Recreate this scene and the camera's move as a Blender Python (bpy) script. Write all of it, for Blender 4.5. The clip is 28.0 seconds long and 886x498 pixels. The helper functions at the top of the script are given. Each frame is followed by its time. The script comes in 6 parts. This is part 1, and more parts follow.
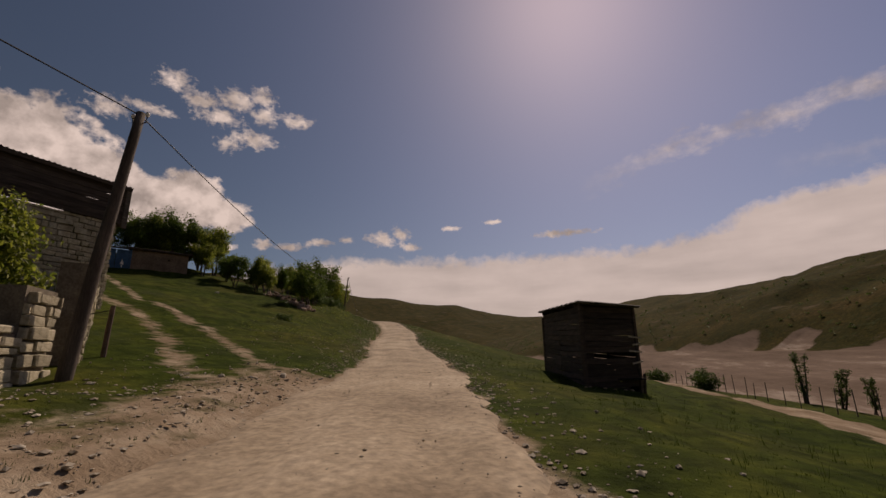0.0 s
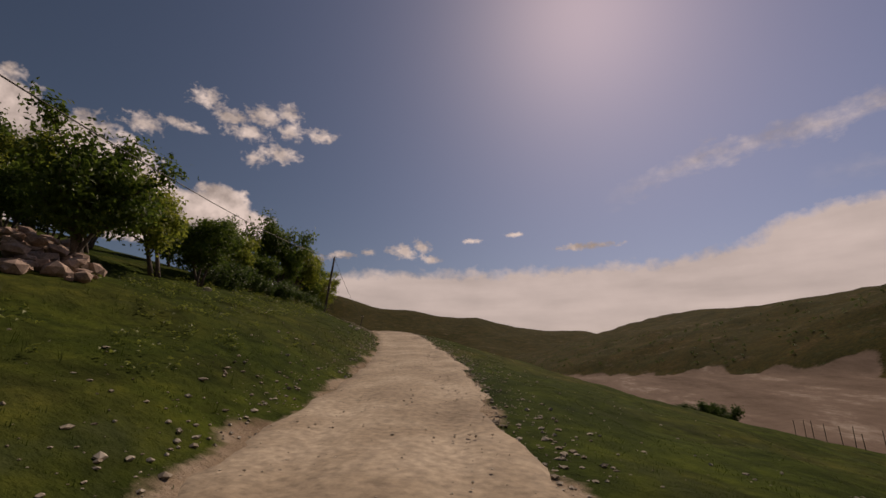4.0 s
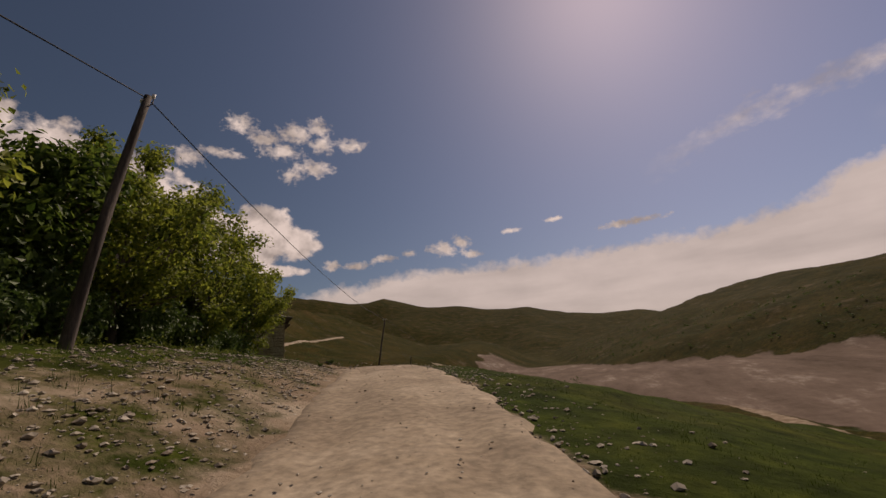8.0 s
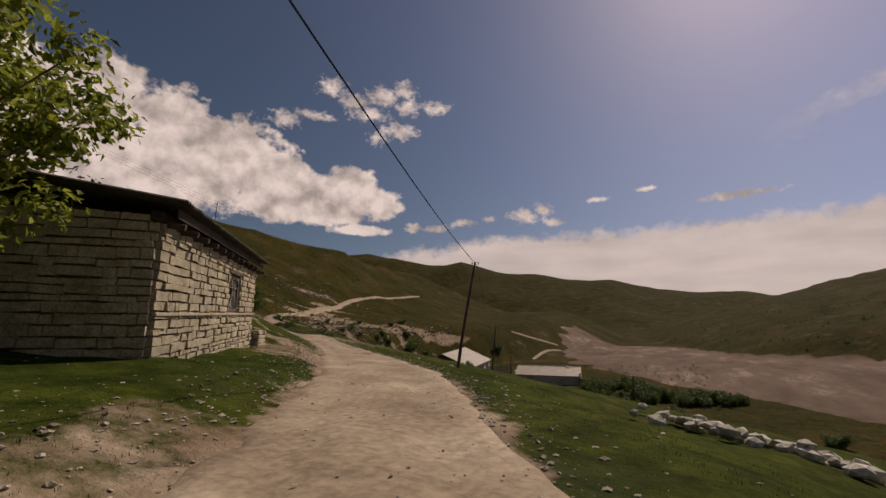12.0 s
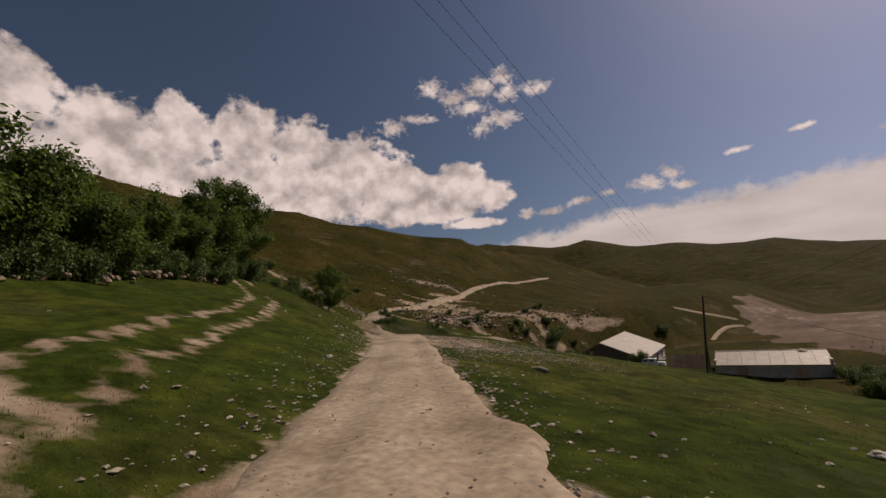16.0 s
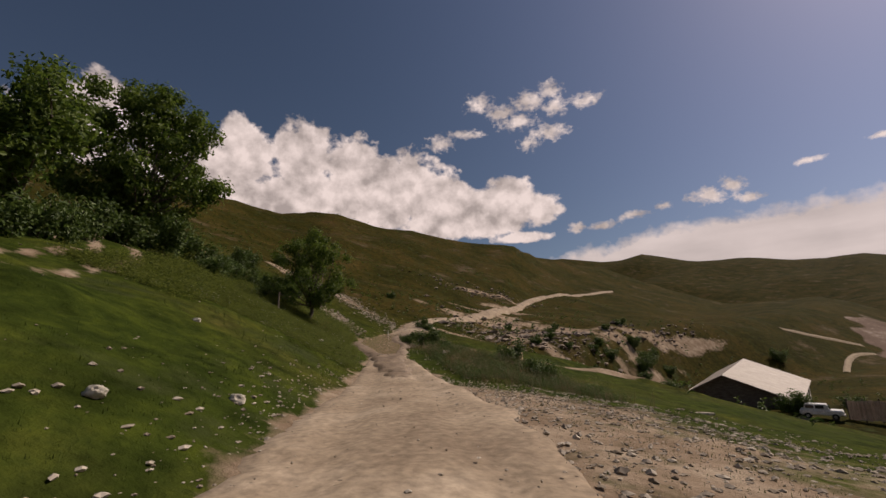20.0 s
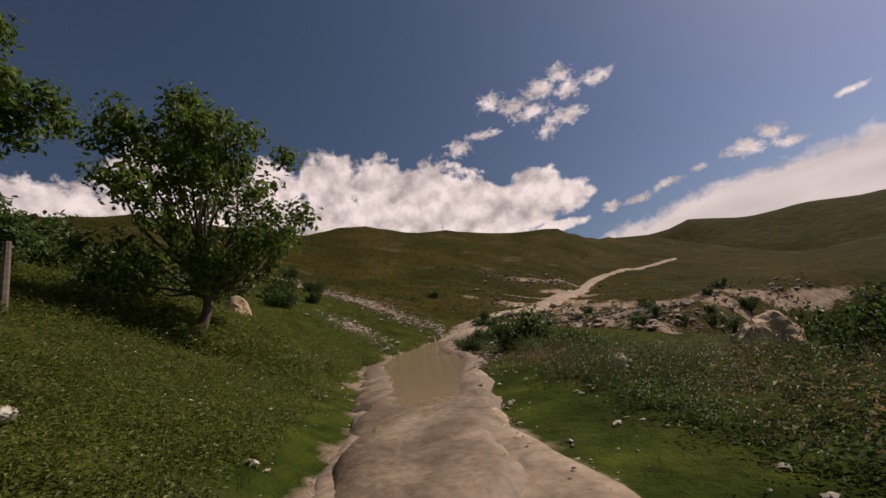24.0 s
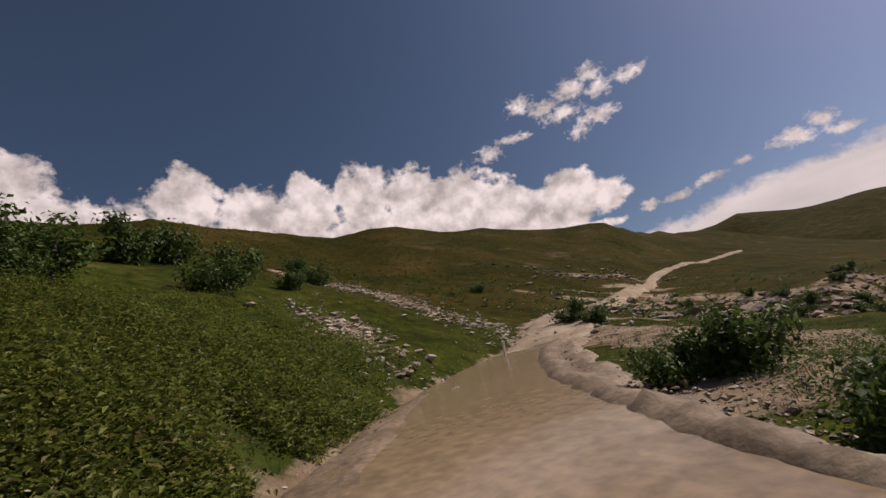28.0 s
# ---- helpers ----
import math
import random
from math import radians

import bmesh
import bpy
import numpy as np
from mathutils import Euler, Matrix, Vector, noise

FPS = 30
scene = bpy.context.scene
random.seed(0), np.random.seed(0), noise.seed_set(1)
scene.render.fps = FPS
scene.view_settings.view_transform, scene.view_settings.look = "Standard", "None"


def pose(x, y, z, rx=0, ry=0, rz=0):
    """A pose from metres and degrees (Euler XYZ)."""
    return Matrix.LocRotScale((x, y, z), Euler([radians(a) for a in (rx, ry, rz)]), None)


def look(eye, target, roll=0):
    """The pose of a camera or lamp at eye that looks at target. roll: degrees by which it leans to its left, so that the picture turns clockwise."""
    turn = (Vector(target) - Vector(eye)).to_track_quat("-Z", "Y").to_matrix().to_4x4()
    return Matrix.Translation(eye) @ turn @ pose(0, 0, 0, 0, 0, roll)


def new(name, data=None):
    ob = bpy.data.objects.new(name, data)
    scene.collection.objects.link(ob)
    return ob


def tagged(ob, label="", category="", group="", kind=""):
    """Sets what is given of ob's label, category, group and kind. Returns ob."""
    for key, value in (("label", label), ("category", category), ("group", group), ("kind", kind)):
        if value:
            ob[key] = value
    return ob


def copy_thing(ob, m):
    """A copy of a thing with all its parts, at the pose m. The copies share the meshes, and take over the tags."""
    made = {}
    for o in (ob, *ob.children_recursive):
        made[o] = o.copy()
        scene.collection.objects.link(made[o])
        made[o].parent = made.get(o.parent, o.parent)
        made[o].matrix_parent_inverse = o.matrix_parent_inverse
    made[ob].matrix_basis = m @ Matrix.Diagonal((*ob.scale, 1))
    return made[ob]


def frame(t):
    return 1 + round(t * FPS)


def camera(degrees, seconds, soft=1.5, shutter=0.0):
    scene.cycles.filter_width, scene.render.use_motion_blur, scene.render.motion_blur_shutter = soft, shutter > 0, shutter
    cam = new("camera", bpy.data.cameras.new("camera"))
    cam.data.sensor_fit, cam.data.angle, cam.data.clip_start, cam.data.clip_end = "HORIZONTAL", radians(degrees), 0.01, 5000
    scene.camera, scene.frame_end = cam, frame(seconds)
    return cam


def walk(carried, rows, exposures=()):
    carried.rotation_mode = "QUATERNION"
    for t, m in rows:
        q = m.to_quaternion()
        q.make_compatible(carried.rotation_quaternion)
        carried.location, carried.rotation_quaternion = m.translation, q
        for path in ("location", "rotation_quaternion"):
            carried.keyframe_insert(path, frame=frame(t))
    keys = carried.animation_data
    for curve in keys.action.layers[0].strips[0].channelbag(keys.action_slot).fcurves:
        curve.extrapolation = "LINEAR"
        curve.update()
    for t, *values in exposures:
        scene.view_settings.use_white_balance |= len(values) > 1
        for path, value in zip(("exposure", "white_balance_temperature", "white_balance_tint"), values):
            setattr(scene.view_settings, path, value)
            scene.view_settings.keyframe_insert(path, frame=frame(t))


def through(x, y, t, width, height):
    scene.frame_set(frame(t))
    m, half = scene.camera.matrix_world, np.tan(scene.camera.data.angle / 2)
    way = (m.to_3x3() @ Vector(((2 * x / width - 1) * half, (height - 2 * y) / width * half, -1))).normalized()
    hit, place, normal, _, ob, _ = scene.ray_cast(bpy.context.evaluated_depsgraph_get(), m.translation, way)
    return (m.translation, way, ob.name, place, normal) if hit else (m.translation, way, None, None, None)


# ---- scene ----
cam = camera(91.5, 28.0)
PATH = [
    (0.0, pose(0.00, 0.00, 1.25, 104.04, 0.79, 9.52)),
    (0.5, pose(-0.69, 3.08, 1.47, 104.36, 1.52, 9.42)),
    (1.0, pose(-1.46, 6.27, 1.68, 104.80, -0.10, 9.42)),
    (1.5, pose(-2.17, 9.40, 1.92, 104.77, 0.18, 9.45)),
    (2.0, pose(-2.89, 12.40, 2.16, 104.13, -0.34, 9.82)),
    (2.5, pose(-3.67, 15.45, 2.34, 104.52, -1.90, 10.02)),
    (4.5, pose(-7.95, 29.16, 3.54, 105.94, 0.62, 12.84)),
    (5.0, pose(-8.95, 32.86, 3.94, 106.40, 4.19, 11.44)),
    (5.5, pose(-9.77, 36.49, 4.34, 105.65, 6.81, 12.44)),
    (6.0, pose(-10.82, 40.23, 4.73, 106.30, 6.97, 14.20)),
    (6.5, pose(-12.06, 44.05, 5.16, 107.34, 7.02, 16.40)),
    (7.0, pose(-13.32, 47.52, 5.64, 109.83, 2.81, 16.79)),
    (7.5, pose(-14.57, 50.81, 6.24, 108.09, 1.88, 17.35)),
    (8.0, pose(-15.83, 53.86, 6.68, 105.33, 4.75, 18.99)),
    (8.5, pose(-16.96, 56.45, 6.94, 106.29, 1.57, 20.58)),
    (9.0, pose(-18.11, 58.86, 7.32, 105.41, 1.82, 21.29)),
    (9.5, pose(-19.27, 61.21, 7.59, 104.73, 2.28, 22.71)),
    (10.0, pose(-20.52, 63.64, 7.83, 103.99, 1.48, 23.87)),
    (10.5, pose(-21.75, 65.96, 7.98, 103.18, 1.33, 25.10)),
    (11.0, pose(-23.07, 68.28, 8.06, 101.58, 0.18, 26.46)),
    (11.5, pose(-24.46, 70.56, 8.12, 101.13, -0.91, 27.62)),
    (13.5, pose(-31.70, 81.60, 8.29, 100.22, 4.84, 34.81)),
    (14.0, pose(-33.62, 83.91, 8.29, 99.46, 6.44, 37.48)),
    (14.5, pose(-35.62, 86.10, 8.24, 99.80, 5.45, 39.82)),
    (15.0, pose(-37.67, 88.29, 8.24, 100.50, 5.46, 41.64)),
    (15.5, pose(-39.80, 90.35, 8.28, 101.14, 4.99, 43.75)),
    (16.0, pose(-42.10, 92.41, 8.30, 100.21, 4.06, 45.11)),
    (16.5, pose(-44.31, 94.32, 8.28, 100.47, 4.35, 45.55)),
    (17.0, pose(-46.47, 96.21, 8.35, 100.79, 3.31, 45.95)),
    (17.5, pose(-48.69, 98.09, 8.50, 101.04, 1.85, 46.50)),
    (18.0, pose(-50.81, 99.88, 8.52, 100.50, 1.27, 47.28)),
    (18.5, pose(-52.89, 101.63, 8.58, 102.77, 5.72, 48.35)),
    (19.0, pose(-54.89, 103.23, 8.72, 102.13, 6.53, 49.81)),
    (19.5, pose(-56.75, 104.66, 8.84, 101.41, 4.99, 50.35)),
    (20.0, pose(-58.51, 105.99, 8.92, 102.40, 2.33, 51.06)),
    (20.5, pose(-60.22, 107.31, 8.96, 101.71, 3.53, 51.72)),
    (21.0, pose(-61.96, 108.56, 9.00, 102.99, 2.65, 53.12)),
    (21.5, pose(-63.86, 109.81, 9.11, 100.96, 4.80, 53.71)),
    (23.5, pose(-69.80, 113.44, 8.97, 101.59, 9.07, 57.99)),
    (24.0, pose(-71.39, 114.33, 9.08, 104.02, 11.06, 58.08)),
    (24.5, pose(-72.91, 115.15, 9.22, 105.37, 8.35, 58.22)),
    (25.0, pose(-74.28, 115.91, 9.32, 104.45, 7.02, 58.23)),
    (25.5, pose(-75.67, 116.67, 9.44, 103.96, 7.13, 57.97)),
    (26.0, pose(-77.01, 117.40, 9.53, 102.71, 6.48, 58.40)),
    (26.5, pose(-78.41, 118.14, 9.62, 102.69, 7.73, 59.85)),
    (27.0, pose(-79.95, 118.84, 9.62, 103.28, 6.66, 61.18)),
    (27.5, pose(-81.47, 119.56, 9.72, 103.74, 8.98, 61.78)),
    (28.0, pose(-82.91, 120.23, 9.87, 105.87, 11.84, 63.04)),
]
walk(cam, PATH, exposures=[(0.0, -0.10, 7950, 22.5), (6.0, -0.10, 7850, 22.0), (11.0, 0.0, 7700, 21.0), (16.0, 0.02, 7450, 20.5), (20.0, 0.19, 7300, 20.5), (24.0, 0.30, 7100, 21.0), (28.0, 0.32, 7000, 20.5)])

# ---- daylight ----
SUN_TURN, SUN_HEIGHT = 9.0, 44.0    # degrees clockwise from +y, and above the horizon
world = bpy.data.worlds.new("sky")
scene.world = world
world.use_nodes = True


def build_sky():
    nt = world.node_tree
    nt.nodes.clear()
    N, L = nt.nodes.new, nt.links.new

    def math_node(op, a, b=None, c=None, clamp=False):
        n = N("ShaderNodeMath")
        n.operation, n.use_clamp = op, clamp
        for i, v in enumerate((a, b, c)):
            if v is None:
                continue
            if isinstance(v, (int, float)):
                n.inputs[i].default_value = v
            else:
                L(v, n.inputs[i])
        return n.outputs[0]

    sky = N("ShaderNodeTexSky")
    sky.sky_type, sky.sun_disc = "NISHITA", False
    sky.sun_elevation, sky.sun_rotation = radians(SUN_HEIGHT), radians(SUN_TURN)
    sky.altitude, sky.air_density, sky.dust_density, sky.ozone_density = 1500, 1.0, 1.2, 1.5
    co = N("ShaderNodeTexCoord")
    xyz = N("ShaderNodeSeparateXYZ")
    L(co.outputs["Generated"], xyz.inputs[0])
    x, y, z = xyz.outputs
    az = math_node("MULTIPLY", math_node("ARCTAN2", math_node("MULTIPLY", x, -1.0), y), 57.2958)
    el = math_node("MULTIPLY", math_node("ARCSINE", z), 57.2958)

    def fbm(scale, detail, rough, stretch=1.0):
        m = N("ShaderNodeMapping")
        m.inputs["Scale"].default_value = (scale, scale, scale * stretch)
        L(co.outputs["Generated"], m.inputs[0])
        n = N("ShaderNodeTexNoise")
        n.inputs["Scale"].default_value, n.inputs["Detail"].default_value, n.inputs["Roughness"].default_value = 1.0, detail, rough
        L(m.outputs[0], n.inputs["Vector"])
        return n.outputs[0]

    puffs, lumps, streaks, crumbs = fbm(16, 7, 0.55, 1.3), fbm(42, 5, 0.6, 1.2), fbm(9, 6, 0.6, 3.5), fbm(75, 6, 0.65, 1.5)
    # clouds: (turn from +y to the left, height, half width, half height), degrees
    heaps = [(91.5, 24.3, 4.5, 4.4), (84, 22.5, 5, 4.1), (76.5, 23, 4.6, 5.0), (69.5, 23.5, 4.6, 5.3), (62, 22.5, 5, 4.6), (55, 21, 5, 4.4), (50, 19, 4, 3.8),
             (45.5, 17.4, 4, 2.8), (41, 17.8, 4, 3.7), (37, 16.7, 2.9, 2.4), (66, 18, 20, 4.6), (84, 19, 14, 5), (48, 15.3, 10, 2.2), (39.5, 13.2, 4.2, .9), (109, 26, 5, 2.6), (105, 22, 4, 2.5), (100, 20, 12, 5)]
    star = [(44.6, 30.5, 2.3, 1.2), (41.2, 29.3, 2.5, 1.1), (37.4, 30.2, 2.5, 1.4), (34.3, 31.0, 2.0, 1.3), (33.8, 29.0, 2.0, 1.1), (29.8, 29.0, 2.3, 1.0), (39.2, 27.9, 3.0, 1.2),
            (35.2, 26.2, 3.2, 1.1), (37.8, 25.2, 1.7, 1.0), (50.3, 26.1, 2.2, 1.2), (46.8, 27.0, 2.6, .6)]
    small = [(17.6, 15.2, 2.6, 1.0), (15.2, 15.9, 1.4, 1.1), (13.9, 14.3, 1.6, .7), (25.8, 14.5, 1.9, .6), (29.5, 13.7, 2.1, .6), (32.5, 13.9, 1.3, .8), (8.2, 16.7, 1.5, .4),
             (2.4, 17.4, 1.4, .35), (-6.7, 15.3, 5, .5), (22.2, 15.0, 1.1, .5)]

    def mass(group, edge):
        best = None
        for a, e, w, h in group:
            da = math_node("DIVIDE", math_node("SUBTRACT", az, a), w)
            de = math_node("DIVIDE", math_node("SUBTRACT", el, e), h)
            d = math_node("SUBTRACT", 1.0, math_node("SQRT", math_node("ADD", math_node("MULTIPLY", da, da), math_node("MULTIPLY", de, de))))
            best = d if best is None else math_node("SMOOTH_MAX", best, d, 0.25)
        return best

    def covered(m, noise_a, noise_b, ka, kb, gain):
        v = math_node("ADD", m, math_node("MULTIPLY", math_node("SUBTRACT", noise_a, 0.5), ka))
        v = math_node("ADD", v, math_node("MULTIPLY", math_node("SUBTRACT", noise_b, 0.5), kb))
        return math_node("MULTIPLY", v, gain, clamp=True)

    cover_heap = covered(mass(heaps, 0), puffs, lumps, 1.25, 0.75, 4.2)
    cover_star = covered(mass(star, 0), crumbs, lumps, 2.1, 1.5, 1.25)
    cover_small = covered(mass(small, 0), crumbs, lumps, 1.9, 1.5, 1.3)
    # the low grey-white bank over the valley; its top rises to the right
    top = math_node("ADD", 13.2, math_node("MINIMUM", math_node("MULTIPLY", math_node("MAXIMUM", math_node("SUBTRACT", -20.0, az), 0.0), 0.32), 3.7))
    top = math_node("SUBTRACT", top, math_node("MULTIPLY", math_node("MAXIMUM", math_node("SUBTRACT", az, 22.0), 0.0), 0.2))
    side = math_node("MULTIPLY", math_node("SUBTRACT", 38.0, az), 0.4, clamp=True)
    bank = math_node("MULTIPLY", math_node("SUBTRACT", top, el), 0.42)
    cover_bank = math_node("MULTIPLY", covered(bank, puffs, lumps, 1.1, 0.9, 1.7), math_node("MULTIPLY", side, 0.93))
    # high wisps to the right: a long lane and a shorter one under it
    def lane(level, bend, start, thin, power):
        mid = math_node("SUBTRACT", level, math_node("MULTIPLY", math_node("MAXIMUM", math_node("ADD", az, 22.0), 0.0), bend))
        d = math_node("SUBTRACT", 0.5, math_node("MULTIPLY", math_node("ABSOLUTE", math_node("SUBTRACT", el, mid)), thin))
        return math_node("MULTIPLY", covered(d, streaks, lumps, 1.7, 1.0, 1.2), math_node("MULTIPLY", math_node("MULTIPLY", math_node("SUBTRACT", start, az), 0.08, clamp=True), power))
    cover_wisp = math_node("MAXIMUM", lane(24.0, 0.28, -9.0, 0.36, 0.62), lane(19.0, 0.0, -30.0, 0.4, 0.4))
    cover = cover_heap
    for c in (cover_star, cover_small, cover_bank, cover_wisp):
        cover = math_node("MAXIMUM", cover, c)
    # cloud brightness: swellings that face the sun are lit, hollows and undersides greyer
    toward = N("ShaderNodeMapping")
    toward.inputs["Location"].default_value = (0.006, 0.004, 0.026)
    L(co.outputs["Generated"], toward.inputs[0])

    def swelling(src, scale):
        n = N("ShaderNodeTexNoise")
        n.inputs["Scale"].default_value, n.inputs["Detail"].default_value, n.inputs["Roughness"].default_value = scale, 5, 0.55
        L(src, n.inputs["Vector"])
        return n.outputs[0]

    relief = math_node("SUBTRACT", swelling(co.outputs["Generated"], 17), swelling(toward.outputs[0], 17))
    shade = N("ShaderNodeMapRange")
    shade.inputs["From Min"].default_value, shade.inputs["From Max"].default_value = 0.3, 0.66
    shade.inputs["To Min"].default_value, shade.inputs["To Max"].default_value = 0.40, 0.84
    tone = math_node("ADD", math_node("MULTIPLY", fbm(11, 4, 0.5, 1.6), 0.7), math_node("MULTIPLY", lumps, 0.3))
    L(math_node("ADD", tone, math_node("MULTIPLY", relief, 0.85)), shade.inputs[0])
    # the distant bank is smooth: its light hardly changes
    calm = N("ShaderNodeMapRange")
    calm.inputs["From Min"].default_value, calm.inputs["From Max"].default_value = 0.3, 0.7
    calm.inputs["To Min"].default_value, calm.inputs["To Max"].default_value = 0.56, 0.72
    L(fbm(5, 4, 0.5, 5.0), calm.inputs[0])
    either = N("ShaderNodeMix")
    L(math_node("MULTIPLY", cover_bank, math_node("SUBTRACT", 1.0, cover_heap), clamp=True), either.inputs[0])
    L(shade.outputs[0], either.inputs[2])
    L(calm.outputs[0], either.inputs[3])
    tint = N("ShaderNodeMix")
    tint.data_type = "RGBA"
    tint.inputs[0].default_value = 1.0
    tint.blend_type = "MULTIPLY"
    L(either.outputs[0], tint.inputs[6])
    tint.inputs[7].default_value = (1.0, 0.93, 0.92, 1)
    b_sky, b_cloud = N("ShaderNodeBackground"), N("ShaderNodeBackground")
    # windscreen glare put into the sky colour, brighter and pinker right of the sun; the far side of the sky is a
    # deeper blue
    aim = N("ShaderNodeVectorMath")
    aim.operation = "DOT_PRODUCT"
    L(co.outputs["Generated"], aim.inputs[0])
    aim.inputs[1].default_value = (math.sin(radians(36)) * math.cos(radians(40)), math.cos(radians(36)) * math.cos(radians(40)), math.sin(radians(40)))
    glare_side = math_node("POWER", math_node("MAXIMUM", aim.outputs["Value"], 0.0), 2.5)
    glare_tint = N("ShaderNodeMix")
    glare_tint.data_type = "RGBA"
    L(glare_side, glare_tint.inputs[0])
    glare_tint.inputs[6].default_value, glare_tint.inputs[7].default_value = (.62, .67, .68, 1), (1.42, 1.30, 1.38, 1)
    glare_sky = N("ShaderNodeMix")
    glare_sky.data_type, glare_sky.blend_type = "RGBA", "MULTIPLY"
    glare_sky.inputs[0].default_value = 1.0
    L(sky.outputs[0], glare_sky.inputs[6])
    L(glare_tint.outputs[2], glare_sky.inputs[7])
    L(glare_sky.outputs[2], b_sky.inputs[0])
    b_sky.inputs[1].default_value = SKY_POWER
    L(tint.outputs[2], b_cloud.inputs[0])
    b_cloud.inputs[1].default_value = CLOUD_POWER
    mix, out = N("ShaderNodeMixShader"), N("ShaderNodeOutputWorld")
    L(cover, mix.inputs[0])
    L(b_sky.outputs[0], mix.inputs[1])
    L(b_cloud.outputs[0], mix.inputs[2])
    L(mix.outputs[0], out.inputs[0])


SKY_POWER, CLOUD_POWER = 0.054, 0.79
build_sky()
lamp = bpy.data.lights.new("sun", "SUN")
lamp.energy, lamp.angle, lamp.color = 3.4, radians(0.53), (1.0, 0.93, 0.82)
sun = new("sun", lamp)
sun.matrix_world = look((0, 0, 60), (-math.sin(radians(SUN_TURN)) * math.cos(radians(SUN_HEIGHT)), -math.cos(radians(SUN_TURN)) * math.cos(radians(SUN_HEIGHT)), 60 - math.sin(radians(SUN_HEIGHT))))

# ---- materials ----


def material(name, rough=0.9, metal=0.0):
    m = bpy.data.materials.new(name)
    m.use_nodes = True
    b = m.node_tree.nodes["Principled BSDF"]
    b.inputs["Roughness"].default_value, b.inputs["Metallic"].default_value = rough, metal
    b.inputs["Specular IOR Level"].default_value = 0.25
    return m


def mottled(name, stops, scale, rough=0.9, bump=0.3, bump_scale=None, metal=0.0, fine=None, stretch=(1, 1, 1), per_piece=0.0, bump_dist=0.02):
    """Colour from a ramp over coarse noise, darkened and lightened by fine noise; relief from the same."""
    m = material(name, rough, metal)
    nt = m.node_tree
    N, L = nt.nodes.new, nt.links.new
    b = nt.nodes["Principled BSDF"]
    co = N("ShaderNodeTexCoord")
    mp = N("ShaderNodeMapping")
    mp.inputs["Scale"].default_value = stretch
    L(co.outputs["Object"], mp.inputs[0])
    a = N("ShaderNodeTexNoise")
    a.inputs["Scale"].default_value, a.inputs["Detail"].default_value, a.inputs["Roughness"].default_value = scale, 6, 0.62
    L(mp.outputs[0], a.inputs["Vector"])
    r = N("ShaderNodeValToRGB")
    el = r.color_ramp.elements
    while len(el) < len(stops):
        el.new(0.5)
    for e, (p, c) in zip(el, stops):
        e.position, e.color = p, (*c, 1)
    L(a.outputs[0], r.inputs[0])
    f = N("ShaderNodeTexNoise")
    f.inputs["Scale"].default_value, f.inputs["Detail"].default_value = fine or scale * 9, 4
    L(mp.outputs[0], f.inputs["Vector"])
    mr = N("ShaderNodeMapRange")
    mr.inputs["From Min"].default_value, mr.inputs["From Max"].default_value = 0.3, 0.7
    mr.inputs["To Min"].default_value, mr.inputs["To Max"].default_value = 0.72, 1.25
    L(f.outputs[0], mr.inputs[0])
    mx = N("ShaderNodeMix")
    mx.data_type, mx.blend_type = "RGBA", "MULTIPLY"
    mx.inputs[0].default_value = 1
    L(r.outputs[0], mx.inputs[6])
    L(mr.outputs[0], mx.inputs[7])
    colour = mx.outputs[2]
    if per_piece:
        oi = N("ShaderNodeObjectInfo")
        pr = N("ShaderNodeMapRange")
        pr.inputs["To Min"].default_value, pr.inputs["To Max"].default_value = 1 - per_piece, 1 + per_piece
        L(oi.outputs["Random"], pr.inputs[0])
        m2 = N("ShaderNodeMix")
        m2.data_type, m2.blend_type = "RGBA", "MULTIPLY"
        m2.inputs[0].default_value = 1
        L(colour, m2.inputs[6])
        L(pr.outputs[0], m2.inputs[7])
        colour = m2.outputs[2]
    L(colour, b.inputs["Base Color"])
    if bump:
        bp = N("ShaderNodeBump")
        bp.inputs["Strength"].default_value, bp.inputs["Distance"].default_value = bump, bump_dist
        h = N("ShaderNodeTexNoise")
        h.inputs["Scale"].default_value, h.inputs["Detail"].default_value = bump_scale or scale * 4, 5
        L(mp.outputs[0], h.inputs["Vector"])
        L(h.outputs[0], bp.inputs["Height"])
        L(bp.outputs[0], b.inputs["Normal"])
    return m


def leafy(name, dark, light, through=0.35):
    """Leaves: the colour differs from leaf to leaf, and light shines through them."""
    m = material(name, 0.55)
    nt = m.node_tree
    N, L = nt.nodes.new, nt.links.new
    b, out = nt.nodes["Principled BSDF"], nt.nodes["Material Output"]
    g = N("ShaderNodeNewGeometry")
    r = N("ShaderNodeValToRGB")
    r.color_ramp.elements[0].color, r.color_ramp.elements[1].color = (*dark, 1), (*light, 1)
    L(g.outputs["Random Per Island"], r.inputs[0])
    L(r.outputs[0], b.inputs["Base Color"])
    t = N("ShaderNodeBsdfTranslucent")
    L(r.outputs[0], t.inputs[0])
    mix = N("ShaderNodeMixShader")
    mix.inputs[0].default_value = through
    L(b.outputs[0], mix.inputs[1])
    L(t.outputs[0], mix.inputs[2])
    L(mix.outputs[0], out.inputs[0])
    return m


